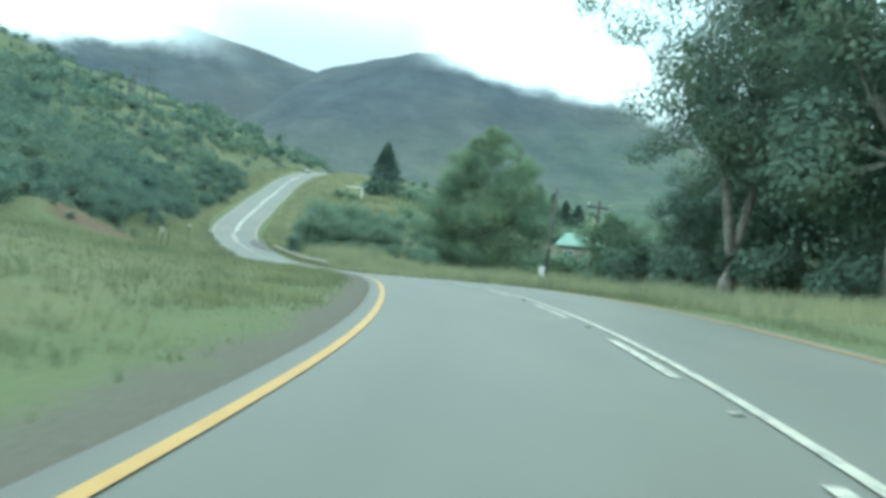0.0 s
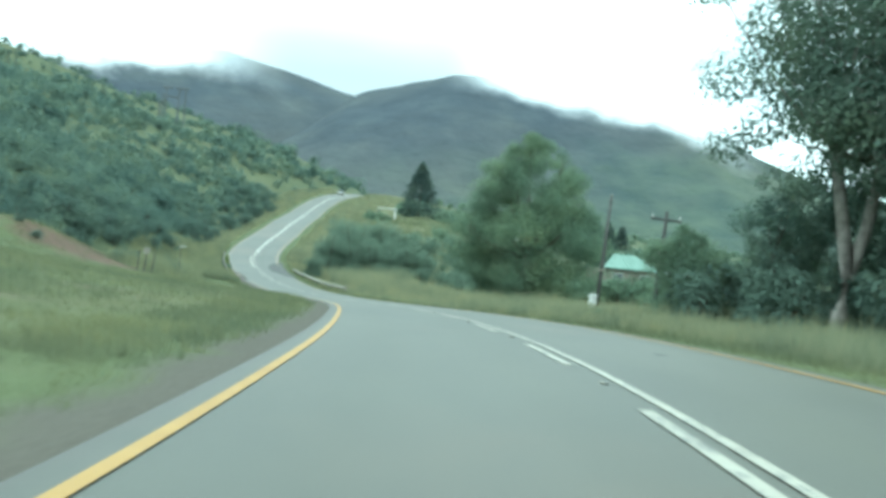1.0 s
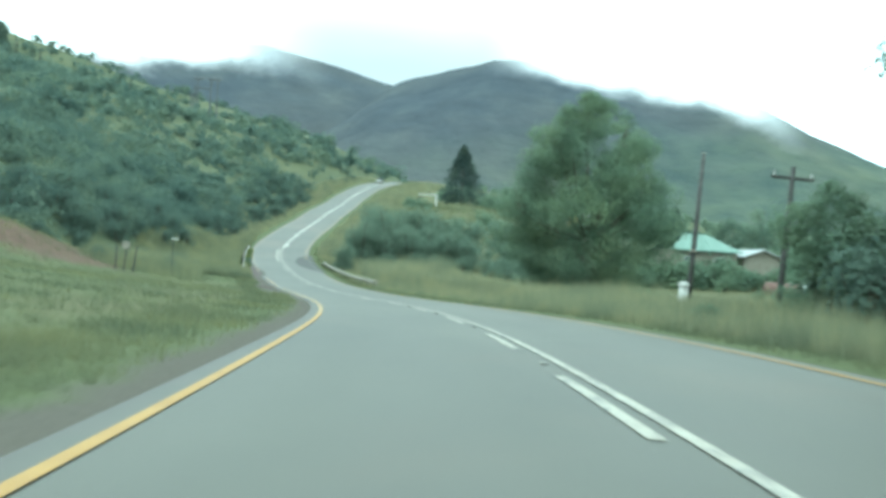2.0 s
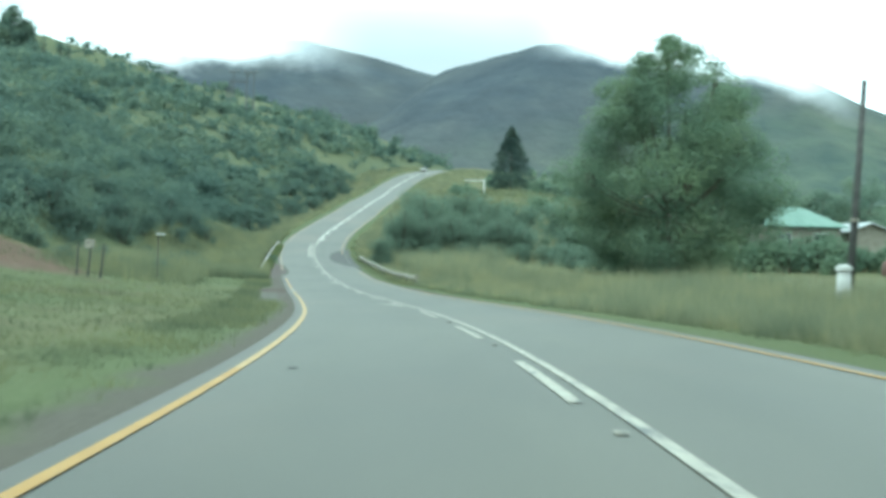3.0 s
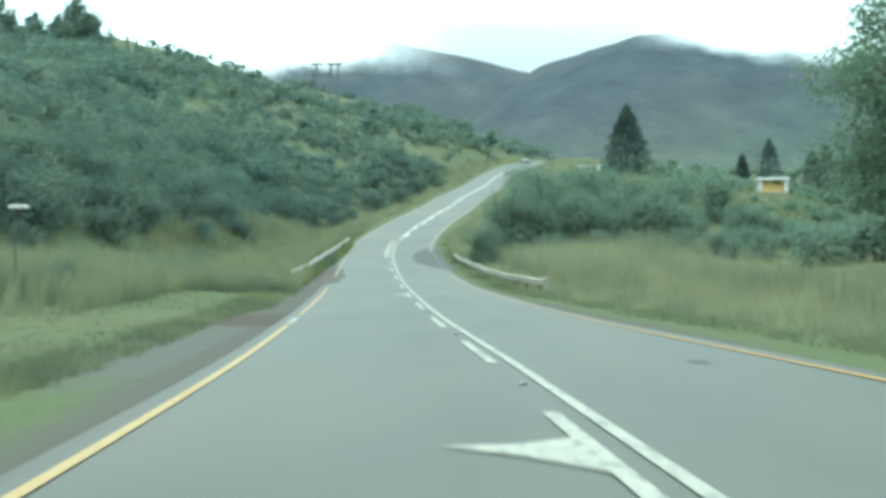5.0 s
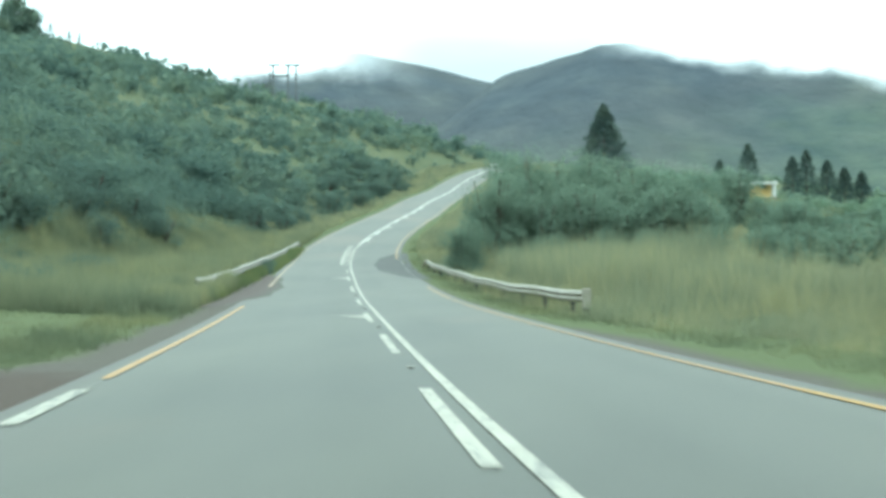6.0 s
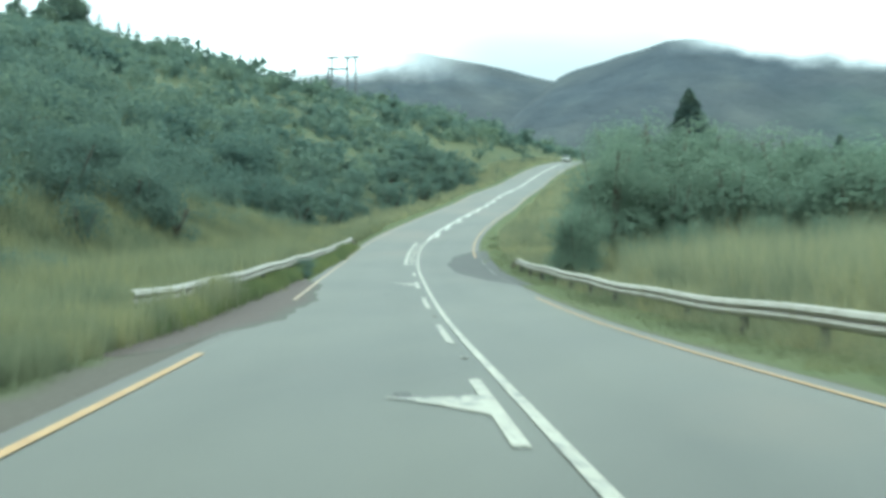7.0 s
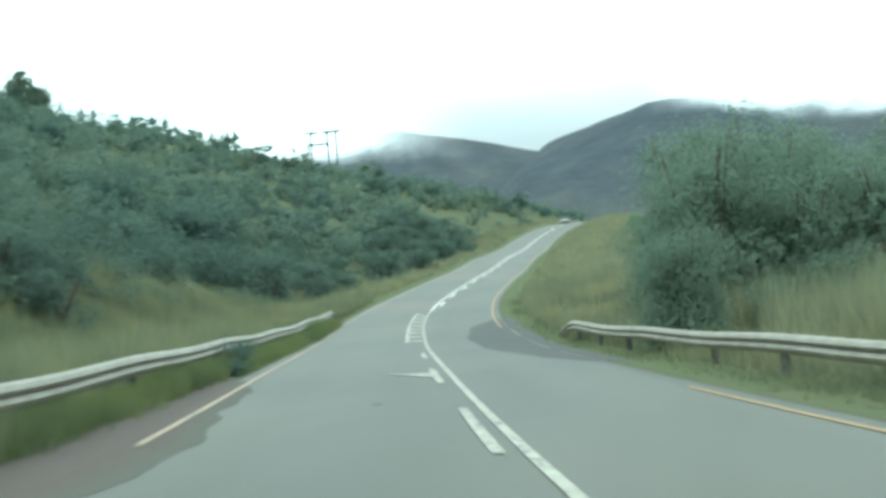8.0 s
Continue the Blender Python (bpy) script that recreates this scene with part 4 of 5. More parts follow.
# trees that stand out on the ridge
RIDGE_TREES = ((-156.3, 375, 75.9, 7.4, 11000), (-153.6, 376, 72.0, 4.6, 5000), (-163.0, 377, 72.3, 4.4, 5500), (-169.4, 376, 73.2, 5.0, 6000), (-176.5, 377, 74.6, 4.6, 5000), (-179.5, 378, 78.6, 3.2, 3500), (-184.5, 376, 76.4, 5.0, 5000), (-147.2, 375, 67.6, 1.5, 900), (-142.3, 375, 65.4, 0.8, 500), (-140.2, 376, 65.0, 0.8, 500), (-112.4, 375, 56.6, 2.4, 1500))
for k, (x, y, top, s, count) in enumerate(RIDGE_TREES):
    h = max(3.5, top - float(land(x, y)))
    lobes, rad = crown_lobes(120 + k, 70, lambda t: s * min(1.0, 1.5 * (1.0 - t) ** 0.6) * (1 + 0.12 * math.sin(9 * t + k)), h * 0.96, 0.0)
    limb_tree("ridge_tree", "rounded dark tree standing out on the ridge" if s > 3 else "small thin tree standing out on the ridge", x, y, [([(0, 0, -0.6), (0, 0, h * 0.2), (0, 0, h * 0.4)], [0.2, 0.16, 0.12])], lobes, rad, int(count * 0.6), 0.55 if s > 3 else 0.22, LEAF_GUM, BROWN_BARK, 0.85, 130 + k)


def grass(name, label, spots_fn, n, lo, hi, lean, mat, seed, width=0.02, blades=5, fade=14.0):
    rng = np.random.default_rng(seed)
    x, y, keep = spots_fn(rng, n)
    keep = keep & (rng.uniform(0, 1, len(y)) < ease(y, y.min() - 1, y.min() + fade) * (1 - ease(y, y.max() - fade, y.max() + 1)))
    x, y = x[keep], y[keep]
    z = land(x, y) - 0.03
    m = len(x)
    size = rng.uniform(lo, hi, m) * (1 + 0.35 * wave(x, y, 1.7, seed)) * np.clip(1 + 0.32 * wave(x, y, 6.0, seed + 2), 0.45, 1.5)
    v = np.empty((m, blades, 3, 3))
    for b in range(blades):
        a = rng.uniform(0, 2 * np.pi, m)
        h = size * rng.uniform(0.6, 1.1, m)
        ox, oy = rng.normal(0, 0.10, m), rng.normal(0, 0.10, m)
        lx, ly = np.cos(a) * h * lean * rng.uniform(0.2, 1, m), np.sin(a) * h * lean * rng.uniform(0.2, 1, m)
        wx, wy = -np.sin(a) * width, np.cos(a) * width
        v[:, b, 0] = np.stack([x + ox + wx, y + oy + wy, z], -1)
        v[:, b, 1] = np.stack([x + ox - wx, y + oy - wy, z], -1)
        v[:, b, 2] = np.stack([x + ox + lx, y + oy + ly, z + h], -1)
    v = v.reshape(-1, 3)
    f = np.arange(len(v), dtype=np.int32).reshape(-1, 3)
    return tagged(new(name, mesh_of(name, v, f, mat)), label, "grass", kind="stuff")


def right_verge(rng, n):
    y = rng.uniform(30, 215, n)
    d = 5.2 + 0.9 * ease(y, 92, 102) * (1 - ease(y, 120, 130)) + rng.uniform(0, 1, n) ** 1.3 * 13
    x = road_x(y) + d
    return x, y, (rng.uniform(0, 1, n) < 0.75 + 0.4 * wave(x, y, 4.0, 2.0)) & ~((x > -20) & (x < -16) & (y > 164) & (y < 169))


def left_rail(rng, n):
    y = rng.uniform(104, 215, n)
    x = road_x(y) - (5.95 - 1.1 * ease(y, 150, 188)) - rng.uniform(0, 1, n) ** 1.1 * 10.5 * (1 - 0.45 * ease(y, 175, 205))
    return x, y, (rng.uniform(0, 1, n) < 0.8 + 0.4 * wave(x, y, 3.0, 5.0)) & ((y > 127) | (road_x(y) - x > 9.0))


def left_field(rng, n):
    y = rng.uniform(8, 152, n)
    x = road_x(y) - 5.6 - rng.uniform(0, 1, n) * 23
    u = road_x(y) - x
    bare = ((u < 6.4) & (y > 94) & (y < 110)) | ((u < 8.0) & (y > 109) & (y < 114))
    return x, y, (rng.uniform(0, 1, n) < 0.8 + 0.3 * wave(x, y, 3.0, 5.0)) & ~bare


def rail_foot(rng, n):
    y = rng.uniform(135, 189, n)
    x = road_x(y) - (5.35 - 1.1 * ease(y, 136, 187)) + rng.normal(0, 0.16, n)
    return x, y, np.ones(n, bool)


def rail_end(rng, n):
    y = rng.uniform(128.0, 149.0, n)
    x = road_x(y) - 5.05 - rng.uniform(0, 1.3, n)
    return x, y, np.ones(n, bool)


def crest_side(rng, n):
    y = rng.uniform(185, 420, n)
    s = rng.choice([-1, 1], n)
    x = road_x(y) + s * (5.2 + rng.uniform(0, 1, n) * np.where(s > 0, 12, 6))
    return x, y, np.ones(n, bool)


grass("tall_dry_grass", "tall pale dry grass along the road edge", right_verge, 36000, 0.3, 0.9, 0.6, BLADE, 3, 0.015, 5)
grass("tall_grass", "tall green and dry grass round the guardrail", left_rail, 40000, 0.5, 1.35, 0.55, BLADE_TALL, 4, 0.015, 5)
grass("rail_grass", "green grass growing up under the guardrail", rail_foot, 7500, 0.26, 0.54, 0.5, BLADE_GREEN, 14, 0.013, 5, 2.0)
grass("rail_end_grass", "tall grass swallowing the end of the guardrail", rail_end, 4400, 0.4, 0.8, 0.4, BLADE_TALL, 15, 0.013, 5, 2.0)
grass("meadow_grass", "short green grass on the roadside field", left_field, 35000, 0.07, 0.24, 0.9, BLADE_MID, 5, 0.015, 5)
def low_verge(rng, n):
    y = rng.uniform(8, 215, n)
    s = rng.choice([-1, 1], n)
    x = road_x(y) + np.where(s > 0, 3.5 + rng.uniform(0, 1, n) * 2.4, -4.4 - rng.uniform(0, 1, n) ** 0.8 * 1.9)
    spill = (s < 0) & (((y > 92) & (y < 140) & (road_x(y) - x < 5.4 - 0.55 * ease(y, 112, 118))) | ((y > 139) & (y < 160) & (road_x(y) - x < 4.75)))
    spill |= (s > 0) & (x - road_x(y) < 3.9 + 0.9 * rng.uniform(0, 1, n) + 0.75 * ease(y, 45, 75) * (1 - ease(y, 122, 135)))
    return x, y, (rng.uniform(0, 1, n) < 0.55 + 0.5 * wave(x, y, 2.0, 9.0)) & ~spill


grass("verge_grass", "short uneven grass along the asphalt edge", low_verge, 42000, 0.06, 0.26, 0.9, BLADE_MID, 8, 0.013, 5)
def reed_bank(rng, n):
    y = rng.uniform(128, 183, n)
    x = road_x(y) + 7.4 + rng.uniform(0, 1, n) * 8.5
    return x, y, (rng.uniform(0, 1, n) < 0.75 + 0.5 * wave(x, y, 3.0, 4.0)) & ~((x > -20) & (x < -16) & (y > 164) & (y < 169))


def rank_bank(rng, n):
    y = rng.uniform(58, 136, n)
    x = road_x(y) + 9.0 + rng.uniform(0, 1, n) * 13
    return x, y, rng.uniform(0, 1, n) < 0.45 + 0.7 * wave(x, y, 4.0, 3.0)


grass("rank_grass", "clumps of tall rank grass on the rough verge", rank_bank, 15000, 0.6, 1.25, 0.45, BLADE, 10, 0.016, 5)
def valley_side(rng, n):
    y = rng.uniform(190, 330, n)
    x = road_x(y) + 13 + rng.uniform(0, 1, n) * 45
    return x, y, rng.uniform(0, 1, n) < 0.6 + 0.5 * wave(x, y, 5.0, 3.0)


grass("valley_grass", "rough tussocky grass on the far pasture", valley_side, 13000, 0.4, 0.95, 0.6, BLADE_MID, 12, 0.05, 4)
grass("tall_reeds", "tall pale feathery grass behind the guardrail", reed_bank, 12000, 1.0, 2.2, 0.6, BLADE, 9, 0.016, 5)
grass("slope_grass", "dry grass on the banks beside the climbing road", crest_side, 16000, 0.35, 0.9, 0.4, BLADE, 6, 0.04)


# ---- farm buildings ----
def house(x, y, turn, w, d, h, rise, roof_mat, wall_mat, label, windows, hip=0.0):
    z = float(land(x, y))
    ob = thing("house", label, "house", at=pose(x, y, z - 0.2, 0, 0, turn))
    part("wall", box(bmesh.new(), (-w / 2, -d / 2, 0), (w / 2, d / 2, h), 0.02), wall_mat, ob)
    bm = bmesh.new()
    o, t = 0.45, 0.1
    prof = [(-d / 2 - o, h - 0.05), (0, h + rise), (d / 2 + o, h - 0.05), (d / 2 + o, h - 0.05 - t), (0, h + rise - t), (-d / 2 - o, h - 0.05 - t)]
    rings = [[bm.verts.new((sx * (w / 2 + o - (hip if py == 0 else 0)), py, pz)) for py, pz in prof] for sx in (-1, 1)]
    for k in range(6):
        bm.faces.new((rings[0][k], rings[0][(k + 1) % 6], rings[1][(k + 1) % 6], rings[1][k]))
    bm.faces.new(rings[0][::-1])
    bm.faces.new(rings[1])
    roof = part("roof", bm, roof_mat, ob)
    for s in (-1, 1) if not hip else ():
        bm = bmesh.new()
        a, b, c = bm.verts.new((s * w / 2, -d / 2, h)), bm.verts.new((s * w / 2, d / 2, h)), bm.verts.new((s * w / 2, 0, h + rise - t))
        e, f, g = bm.verts.new((s * (w / 2 - 0.2), -d / 2, h)), bm.verts.new((s * (w / 2 - 0.2), d / 2, h)), bm.verts.new((s * (w / 2 - 0.2), 0, h + rise - t))
        for face in ((a, b, c), (e, g, f), (a, c, g, e), (b, f, g, c), (a, e, f, b)):
            bm.faces.new(face)
        part("gable", bm, wall_mat, ob)
    n = int(w / 0.5)
    for k in range(n):
        xx = -w / 2 + (k + 0.5) * w / n
        if abs(xx) > w / 2 - hip + 0.2:
            continue
        for s in (-1, 1):
            bm = tube(bmesh.new(), [(xx, s * (d / 2 + o - 0.02), h - 0.03), (xx, s * 0.05, h + rise - 0.01)], [0.03, 0.03], 5)
            part("seam", bm, roof_mat, roof)
    for wx, ww, wh, wz in windows:
        win = part("window", box(bmesh.new(), (wx - ww / 2, -d / 2 - 0.04, wz), (wx + ww / 2, -d / 2 + 0.02, wz + wh)), WHITEWASH, ob)
        part("pane", box(bmesh.new(), (wx - ww / 2 + 0.07, -d / 2 - 0.06, wz + 0.07), (wx + ww / 2 - 0.07, -d / 2 - 0.03, wz + wh - 0.07)), GLASS, win)
    return ob


house(19.3, 156, 12, 6.6, 6.4, 2.7, 1.7, GREEN_ROOF, CREAM, "low farmhouse with a green iron roof and cream walls", ((-1.7, 1.2, 1.1, 1.0), (1.5, 1.2, 1.1, 1.0)), 2.5)
house(25.0, 157, -70, 5.0, 4.0, 2.3, 0.8, SHEET, CREAM, "small outbuilding with a pale sheet roof", ((0, 0.8, 0.8, 1.0),))


def lying_tank(x, y, turn, length, r, label):
    ob = thing("storage_tank", label, "tank", at=pose(x, y, float(land(x, y)) - 0.3, 0, 0, turn))
    part("barrel", tube(bmesh.new(), [(-length / 2, 0, r), (-length / 2 + 0.15, 0, r), (length / 2 - 0.5, 0, r)], [r * 0.8, r, r], 18), RUSTY, ob, "rusty red painted barrel", True)
    part("end_cap", tube(bmesh.new(), [(length / 2 - 0.5, 0, r), (length / 2 - 0.1, 0, r), (length / 2, 0, r)], [r * 1.01, r * 0.95, r * 0.6], 18), SHEET, ob, "pale metal end", True)
    for k in (-0.3, 0.3):
        part("cradle", box(bmesh.new(), (k * length - 0.12, -r * 0.8, -0.5), (k * length + 0.12, r * 0.8, 0.2), 0.03), TIMBER, ob)
    return ob


lying_tank(24.6, 139, 6, 3.6, 0.7, "low rusty red tank with a pale end in rough grass")


def lean_to(x, y, turn, w, d, h, label):
    ob = thing("shed", label, "shed", at=pose(x, y, float(land(x, y)) - 0.2, 0, 0, turn))
    part("wall", box(bmesh.new(), (-w / 2, -d / 2, 0), (w / 2, d / 2, h), 0.03), CREAM, ob)
    bm = bmesh.new()
    prof = [(-d / 2 - 0.3, h), (d / 2 + 0.3, h + 0.7), (d / 2 + 0.3, h + 0.82), (-d / 2 - 0.3, h + 0.12)]
    rings = [[bm.verts.new((sx * (w / 2 + 0.25), py, pz)) for py, pz in prof] for sx in (-1, 1)]
    for k in range(4):
        bm.faces.new((rings[0][k], rings[0][(k + 1) % 4], rings[1][(k + 1) % 4], rings[1][k]))
    bm.faces.new(rings[0][::-1])
    bm.faces.new(rings[1])
    part("roof", bm, GREEN_ROOF, ob)
    part("door", box(bmesh.new(), (-0.45, -d / 2 - 0.05, 0.1), (0.45, -d / 2 + 0.02, 1.9), 0.02), TIMBER, ob)
    return ob


lean_to(31.0, 148, 8, 3.4, 2.6, 2.0, "small cream shed with a sloping green roof")


def shelter(x, y, turn, w, d, h, label):
    """An open-fronted frame: posts, a flat roof and a back wall."""
    z = float(land(x, y)) + 0.75
    ob = thing("shelter", label, "shelter", at=pose(x, y, z - 0.15, 0, 0, turn))
    for sx in (-1, 1):
        for sy in (-1, 1):
            part("post", box(bmesh.new(), (sx * (w / 2 - 0.25) - 0.25, sy * (d / 2 - 0.25) - 0.25, 0), (sx * (w / 2 - 0.25) + 0.25, sy * (d / 2 - 0.25) + 0.25, h), 0.03), WHITEWASH, ob)
    part("roof", box(bmesh.new(), (-w / 2 - 0.3, -d / 2 - 0.3, h), (w / 2 + 0.3, d / 2 + 0.3, h + 0.5), 0.05), WHITEWASH, ob)
    part("plinth", box(bmesh.new(), (-w / 2 - 0.2, -d / 2 - 0.2, -1.6), (w / 2 + 0.2, d / 2 + 0.2, 0.02), 0.05), CREAM, ob)
    part("back_wall", box(bmesh.new(), (-w / 2 + 0.5, -0.3, 0), (w / 2 - 0.5, -0.1, h), 0.02), OCHRE, ob)
    return ob


shelter(17.2, 331, 5, 5.6, 4.0, 2.4, "open-fronted shelter with white posts and an ochre back wall")


def gateway(x, y, turn, w, h):
    z = float(land(x, y))
    ob = thing("gateway", "white painted gateway frame with one post", "gateway", at=pose(x, y, z - 0.2, 0, 0, turn))
    part("post", box(bmesh.new(), (w / 2 - 0.2, -0.2, 0), (w / 2 + 0.2, 0.2, h), 0.04), WHITEWASH, ob)
    part("post", box(bmesh.new(), (-w / 2 - 0.15, -0.15, 0), (-w / 2 + 0.15, 0.15, h - 0.2), 0.05), TIMBER, ob)
    part("lintel", box(bmesh.new(), (-w / 2 - 0.2, -0.2, h), (w / 2 + 0.3, 0.2, h + 0.28), 0.04), WHITEWASH, ob)
    return ob


gateway(-18.3, 305, 0, 3.9, 2.85)


# ---- poles, posts and pylon ----
def pole(x, y, top, lean, label, arm):
    z = float(land(x, y))
    ob = thing("utility_pole", label, "pole", at=pose(x, y, z - 0.5, 0, lean, 0))
    h = top - z + 0.5
    part("shaft", tube(bmesh.new(), [(0, 0, 0), (0, 0, h * 0.5), (0, 0, h)], [0.14, 0.12, 0.09], 10), TIMBER, ob, smooth=True)
    part("strap", tube(bmesh.new(), [(0, 0, 3.4), (0, 0, 3.52)], [0.16, 0.16], 10), STEEL, ob)
    if arm:
        part("crossarm", box(bmesh.new(), (-0.8, -0.05, h - 0.5), (0.8, 0.05, h - 0.38), 0.01), TIMBER, ob)
        for k in (-0.7, 0, 0.7):
            part("insulator", tube(bmesh.new(), [(k, 0, h - 0.38), (k, 0, h - 0.2)], [0.05, 0.03], 7), WHITEWASH, ob)
    else:
        part("cap", tube(bmesh.new(), [(0, 0, h), (0, 0, h + 0.05)], [0.1, 0.07], 8), STEEL, ob)
    return ob


pole(8.85, 91.2, 8.6, 3.2, "dark weathered timber utility pole beside the road", False)
pole(10.45, 79.6, 6.9, 3.2, "dark timber utility pole with a crossarm", True)

marker = thing("marker_post", "squat white painted concrete marker beside the pole", "marker", at=pose(8.6, 90.7, float(land(8.6, 90.7)) - 0.1))
part("body", tube(bmesh.new(), [(0, 0, 0), (0, 0, 1.35)], [0.24, 0.22], 12), WHITEWASH, marker, smooth=True)
part("cap", tube(bmesh.new(), [(0, 0, 1.35), (0, 0, 1.5), (0, 0, 1.56)], [0.29, 0.27, 0.1], 12), WHITEWASH, marker)

for k, (dx, h, board) in enumerate(((-0.4, 1.5, False), (0, 1.75, True), (0.48, 1.65, False))):
    x, y = -22.6 + dx, 103.8 + 0.3 * k
    ob = thing("fence_post", "dark leaning timber fence post with a small grey board" if board else "thin dark leaning timber fence post", "post", "fence posts on the field", at=pose(x, y, float(land(x, y)) - 0.2, 0, (2, 5, 6)[k], 0))
    part("shaft", tube(bmesh.new(), [(0, 0, 0), (0.01, 0, 0.5 * h), (0, 0, h + 0.2)], [0.055, 0.05, 0.045], 8), TIMBER, ob)
    if board:
        plate = part("board", box(bmesh.new(), (-0.26, -0.09, h - 0.2), (0.2, -0.055, h + 0.22), 0.01), STEEL, ob, "pale grey weathered board")
        for bx, bz in ((0.08, 0.1), (-0.12, 0.06), (0.1, -0.1)):
            part("mark", box(bmesh.new(), (bx - 0.05, -0.096, h + bz - 0.02), (bx + 0.05, -0.088, h + bz + 0.03)), TIMBER, plate)

x, y = -21.7, 111.3
ob = thing("plate_post", "thin grey post topped by a flat white plate", "post", at=pose(x, y, float(land(x, y)) - 0.2))
h = 3.6 - float(land(x, y)) + 0.2
part("shaft", tube(bmesh.new(), [(0, 0, 0), (0, 0, h)], [0.035, 0.03], 8), TIMBER, ob)
part("plate", box(bmesh.new(), (-0.1, -0.16, h - 0.05), (0.3, 0.16, h + 0.05), 0.02), WHITEWASH, ob, "flat white plate")


def pylon(x, y, turn, top, label):
    """Three timber poles: one with its own crossarm, two under a shared one, tied by a beam lower down."""
    z = float(land(x, y))
    h = top - z + 0.5
    ob = thing("power_pylon", label, "pylon", at=pose(x, y, z - 0.5, 0, 0, turn))
    for px, drop in ((-3.4, 0.0), (1.1, 0.2), (3.5, 0.0)):
        part("pole", tube(bmesh.new(), [(px, 0, 0), (px, 0, h - drop)], [0.3, 0.26], 8), HAZY_TIMBER, ob)
    for lo, hi in ((-5.0, -1.4), (-0.1, 4.7)):
        part("crossarm", box(bmesh.new(), (lo, -0.2, h - 0.65), (hi, 0.2, h - 0.05), 0.03), HAZY_TIMBER, ob)
        for k in (lo + 0.25, (lo + hi) / 2, hi - 0.25):
            part("insulator", tube(bmesh.new(), [(k, 0, h - 0.05), (k, 0, h + 0.35)], [0.09, 0.06], 7), STEEL, ob)
    part("beam", box(bmesh.new(), (-4.7, -0.2, h - 3.95), (1.5, 0.2, h - 3.4), 0.03), HAZY_TIMBER, ob)
    part("strut", tube(bmesh.new(), [(1.1, 0, h - 2.4), (2.0, 0, h - 0.4)], [0.08, 0.08], 6), HAZY_TIMBER, ob)
    return ob


def line_pole(x, y, top, w, drop, label):
    z = float(land(x, y))
    h = top - z + 0.5
    ob = thing("line_pole", label, "pole", at=pose(x, y, z - 0.5, 0, 0, 12))
    part("shaft", tube(bmesh.new(), [(0, 0, 0), (0, 0, h)], [0.3, 0.26], 8), HAZY_TIMBER, ob)
    part("crossarm", box(bmesh.new(), (-w, -0.12, h - drop - 0.25), (w, 0.12, h - drop), 0.02), HAZY_TIMBER, ob)
    part("transformer", box(bmesh.new(), (-0.35, -0.3, h - drop - 1.1), (0.35, 0.3, h - drop - 0.3), 0.05), HAZY_TIMBER, ob)
    return ob


pylon(-108.5, 448, 8, 68.9, "timber power pylon of three poles and crossarms on the ridge")
line_pole(-113.4, 449, 66.8, 1.1, 3.2, "thin timber line pole with a low crossarm on the ridge")
line_pole(-115.3, 452, 63.6, 0.9, 0.2, "short timber line pole on the ridge")


def small_car(x, y, turn):
    z = float(road_z(y))
    ob = thing("car", "small pale car standing on the road near the crest", "car", at=pose(x, y, z + 0.01, 0, 0, turn))
    bm = box(bmesh.new(), (-0.82, -2.0, 0.32), (0.82, 2.0, 0.86), 0.14)
    part("body", bm, WHITEWASH, ob, "pale painted body")
    bm = bmesh.new()
    lo = [bm.verts.new(v) for v in ((-0.76, -1.1, 0.84), (0.76, -1.1, 0.84), (0.76, 1.5, 0.84), (-0.76, 1.5, 0.84))]
    hi = [bm.verts.new(v) for v in ((-0.62, -0.5, 1.42), (0.62, -0.5, 1.42), (0.62, 1.1, 1.42), (-0.62, 1.1, 1.42))]
    bm.faces.new(hi)
    for k in range(4):
        bm.faces.new((lo[k], lo[(k + 1) % 4], hi[(k + 1) % 4], hi[k]))
    part("windows", bm, GLASS, ob, "dark glass")
    part("roof", box(bmesh.new(), (-0.62, -0.5, 1.40), (0.62, 1.1, 1.46), 0.02), WHITEWASH, ob)
    for sx in (-0.74, 0.74):
        for sy in (-1.25, 1.25):
            wheel = part("wheel", tube(bmesh.new(), [(sx - 0.1, sy, 0.31), (sx + 0.1, sy, 0.31)], [0.31, 0.31], 14), GLASS, ob, "black rubber wheel")
            part("rim", tube(bmesh.new(), [(sx - 0.11, sy, 0.31), (sx + 0.11, sy, 0.31)], [0.17, 0.17], 10), STEEL, wheel)
    return ob


small_car(float(road_x(398)) - 1.9, 398, -6)


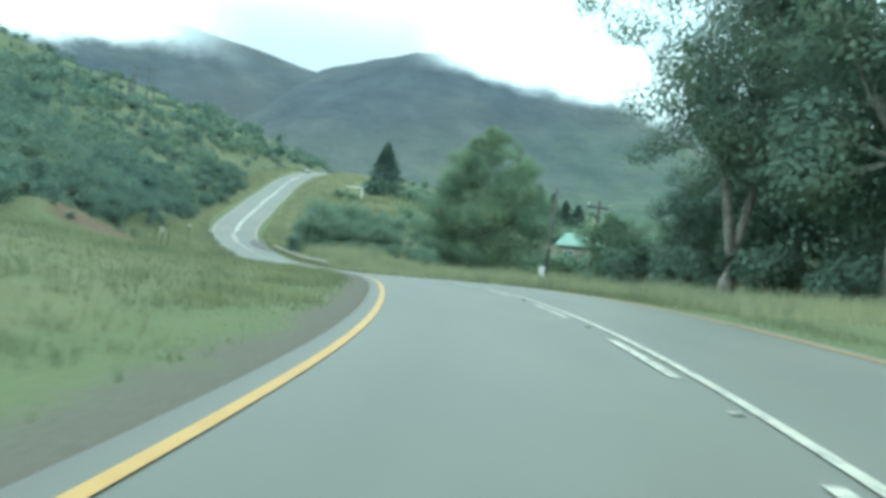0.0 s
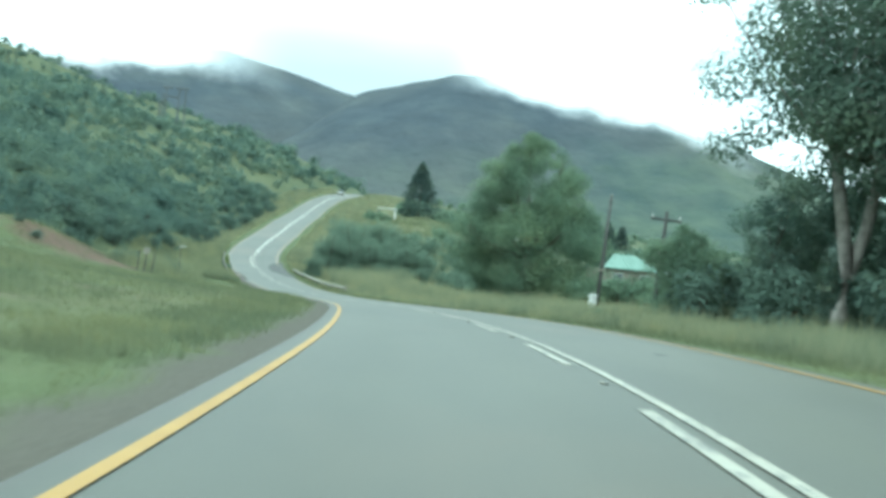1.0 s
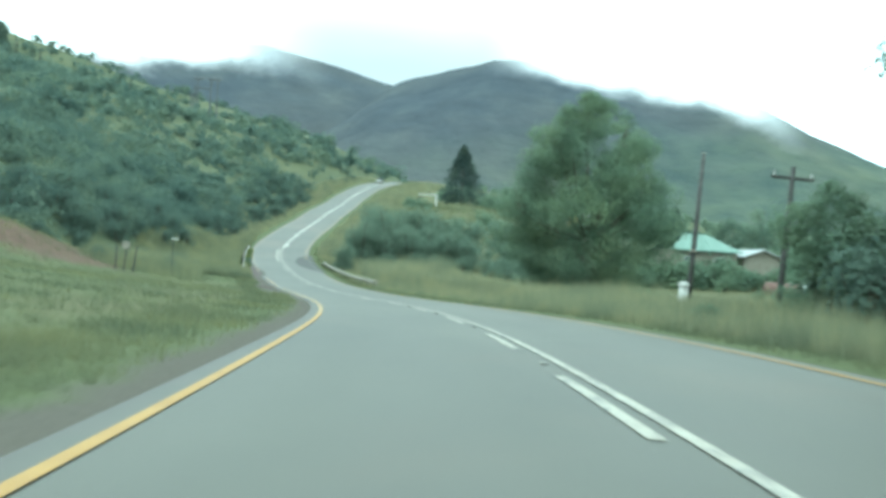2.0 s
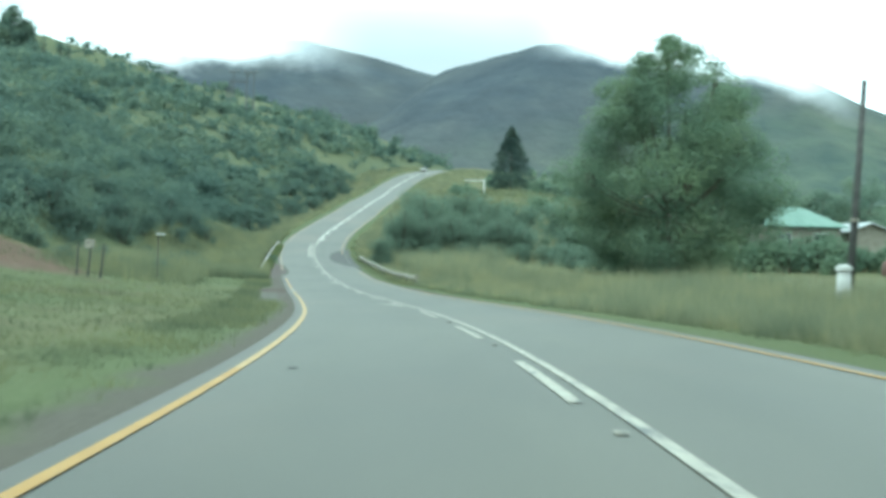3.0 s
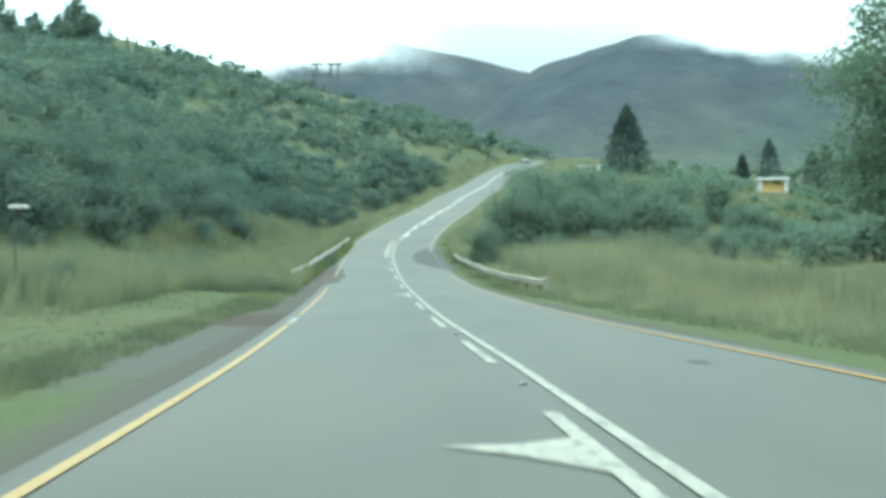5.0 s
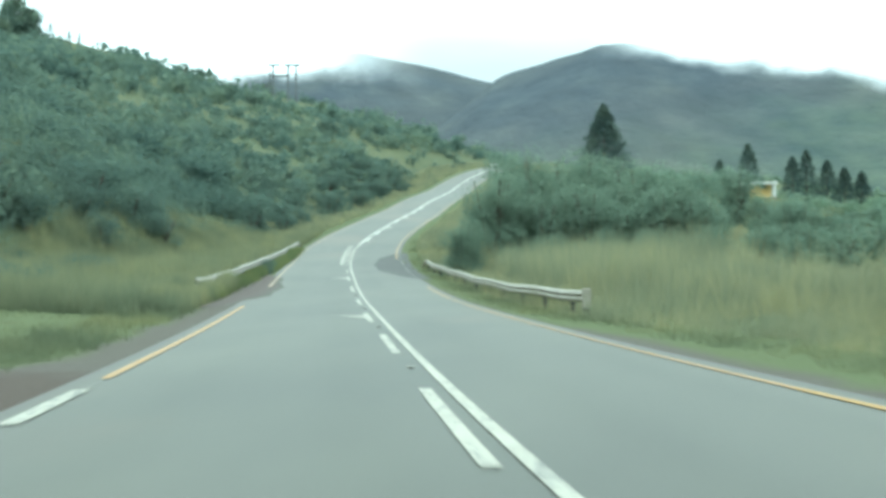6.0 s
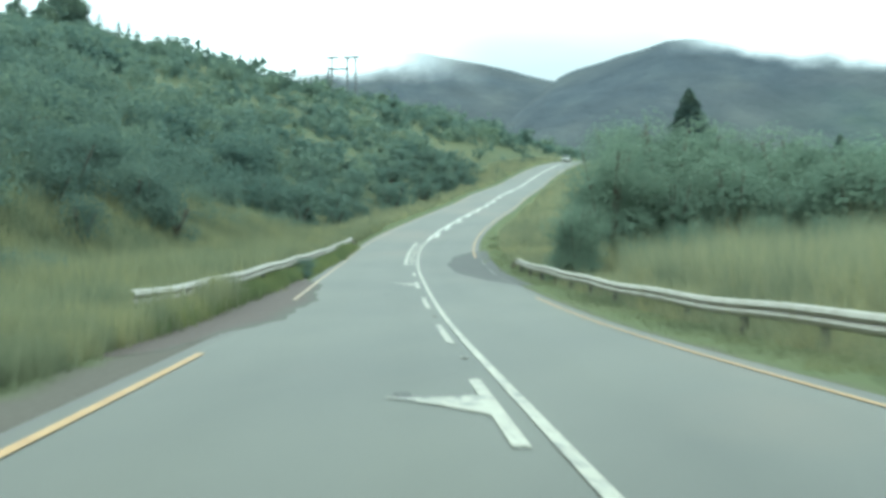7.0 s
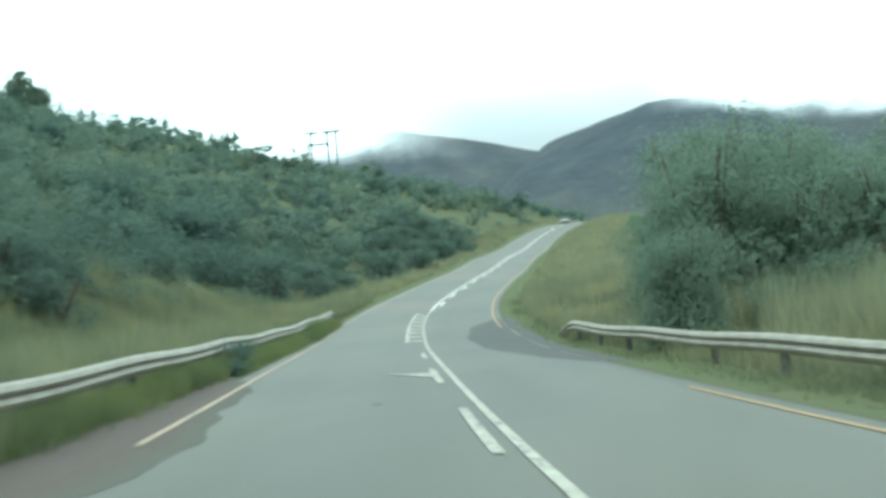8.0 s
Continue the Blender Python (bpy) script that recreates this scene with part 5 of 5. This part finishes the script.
# ---- low cloud on the summits ----
def cloud_bank(name, xs, skyline, y, share, low, high):
    """A bank of mist before a summit; share is how far along the way to the ridge it hangs."""
    k = Mat("mist", 1.0)
    xs = np.linspace(xs[0], xs[1], 70)
    hs = np.linspace(0, 1, 11)
    verts, dens = [], []
    for x in xs:
        base = float(np.interp(x, *skyline)) * share
        for t in hs:
            verts.append((x * share, y - 30 * math.sin(t * 2), base + low + (high - low) * t))
            dens.append(t)
    n = len(hs)
    faces = [(i * n + j, (i + 1) * n + j, (i + 1) * n + j + 1, i * n + j + 1) for i in range(len(xs) - 1) for j in range(n - 1)]
    # the sheet glows by itself, in place of sky light scattered in mist
    glow = k.node("ShaderNodeEmission")
    glow.inputs["Color"].default_value = (0.93, 1.0, 1.0, 1)
    glow.inputs["Strength"].default_value = 2.4
    clear = k.node("ShaderNodeBsdfTransparent")
    mixer = k.node("ShaderNodeMixShader")
    d = k.math("ADD", k.attr("dens"), k.math("MULTIPLY", k.math("SUBTRACT", k.noise(0.010, 6, (1, 1, 1.8)), 0.5), 0.55))
    up = k.step(d, 0.06, 0.34)
    k.link(k.math("MULTIPLY", up, k.attr("side")), mixer.inputs[0])
    k.link(clear.outputs[0], mixer.inputs[1])
    k.link(glow.outputs[0], mixer.inputs[2])
    k.link(mixer.outputs[0], k.t.nodes["Material Output"].inputs["Surface"])
    me = mesh_of(name, verts, faces, k.m, True)
    me.attributes.new("dens", "FLOAT", "POINT").data.foreach_set("value", np.array(dens, dtype=np.float32))
    span = xs[-1] - xs[0]
    sd = np.repeat(ease(xs, xs[0], xs[0] + span * 0.3) * (1 - ease(xs, xs[-1] - span * 0.3, xs[-1])), n)
    top = (1 - ease(np.array(dens), 0.5, 1.0)) * ease(np.array(dens), 0.0, 0.1)
    me.attributes.new("side", "FLOAT", "POINT").data.foreach_set("value", (sd * top).astype(np.float32))
    ob = tagged(new(name, me), "low white cloud drifting over the summits", "cloud", kind="structure")
    ob.visible_shadow = False
    return ob


cloud_bank("cloud", (-1150, -265), MOUNT_L, 1500, 0.815, -52, 75)
cloud_bank("cloud", (-45, 345), MOUNT_R, 1150, 0.795, -25, 55)
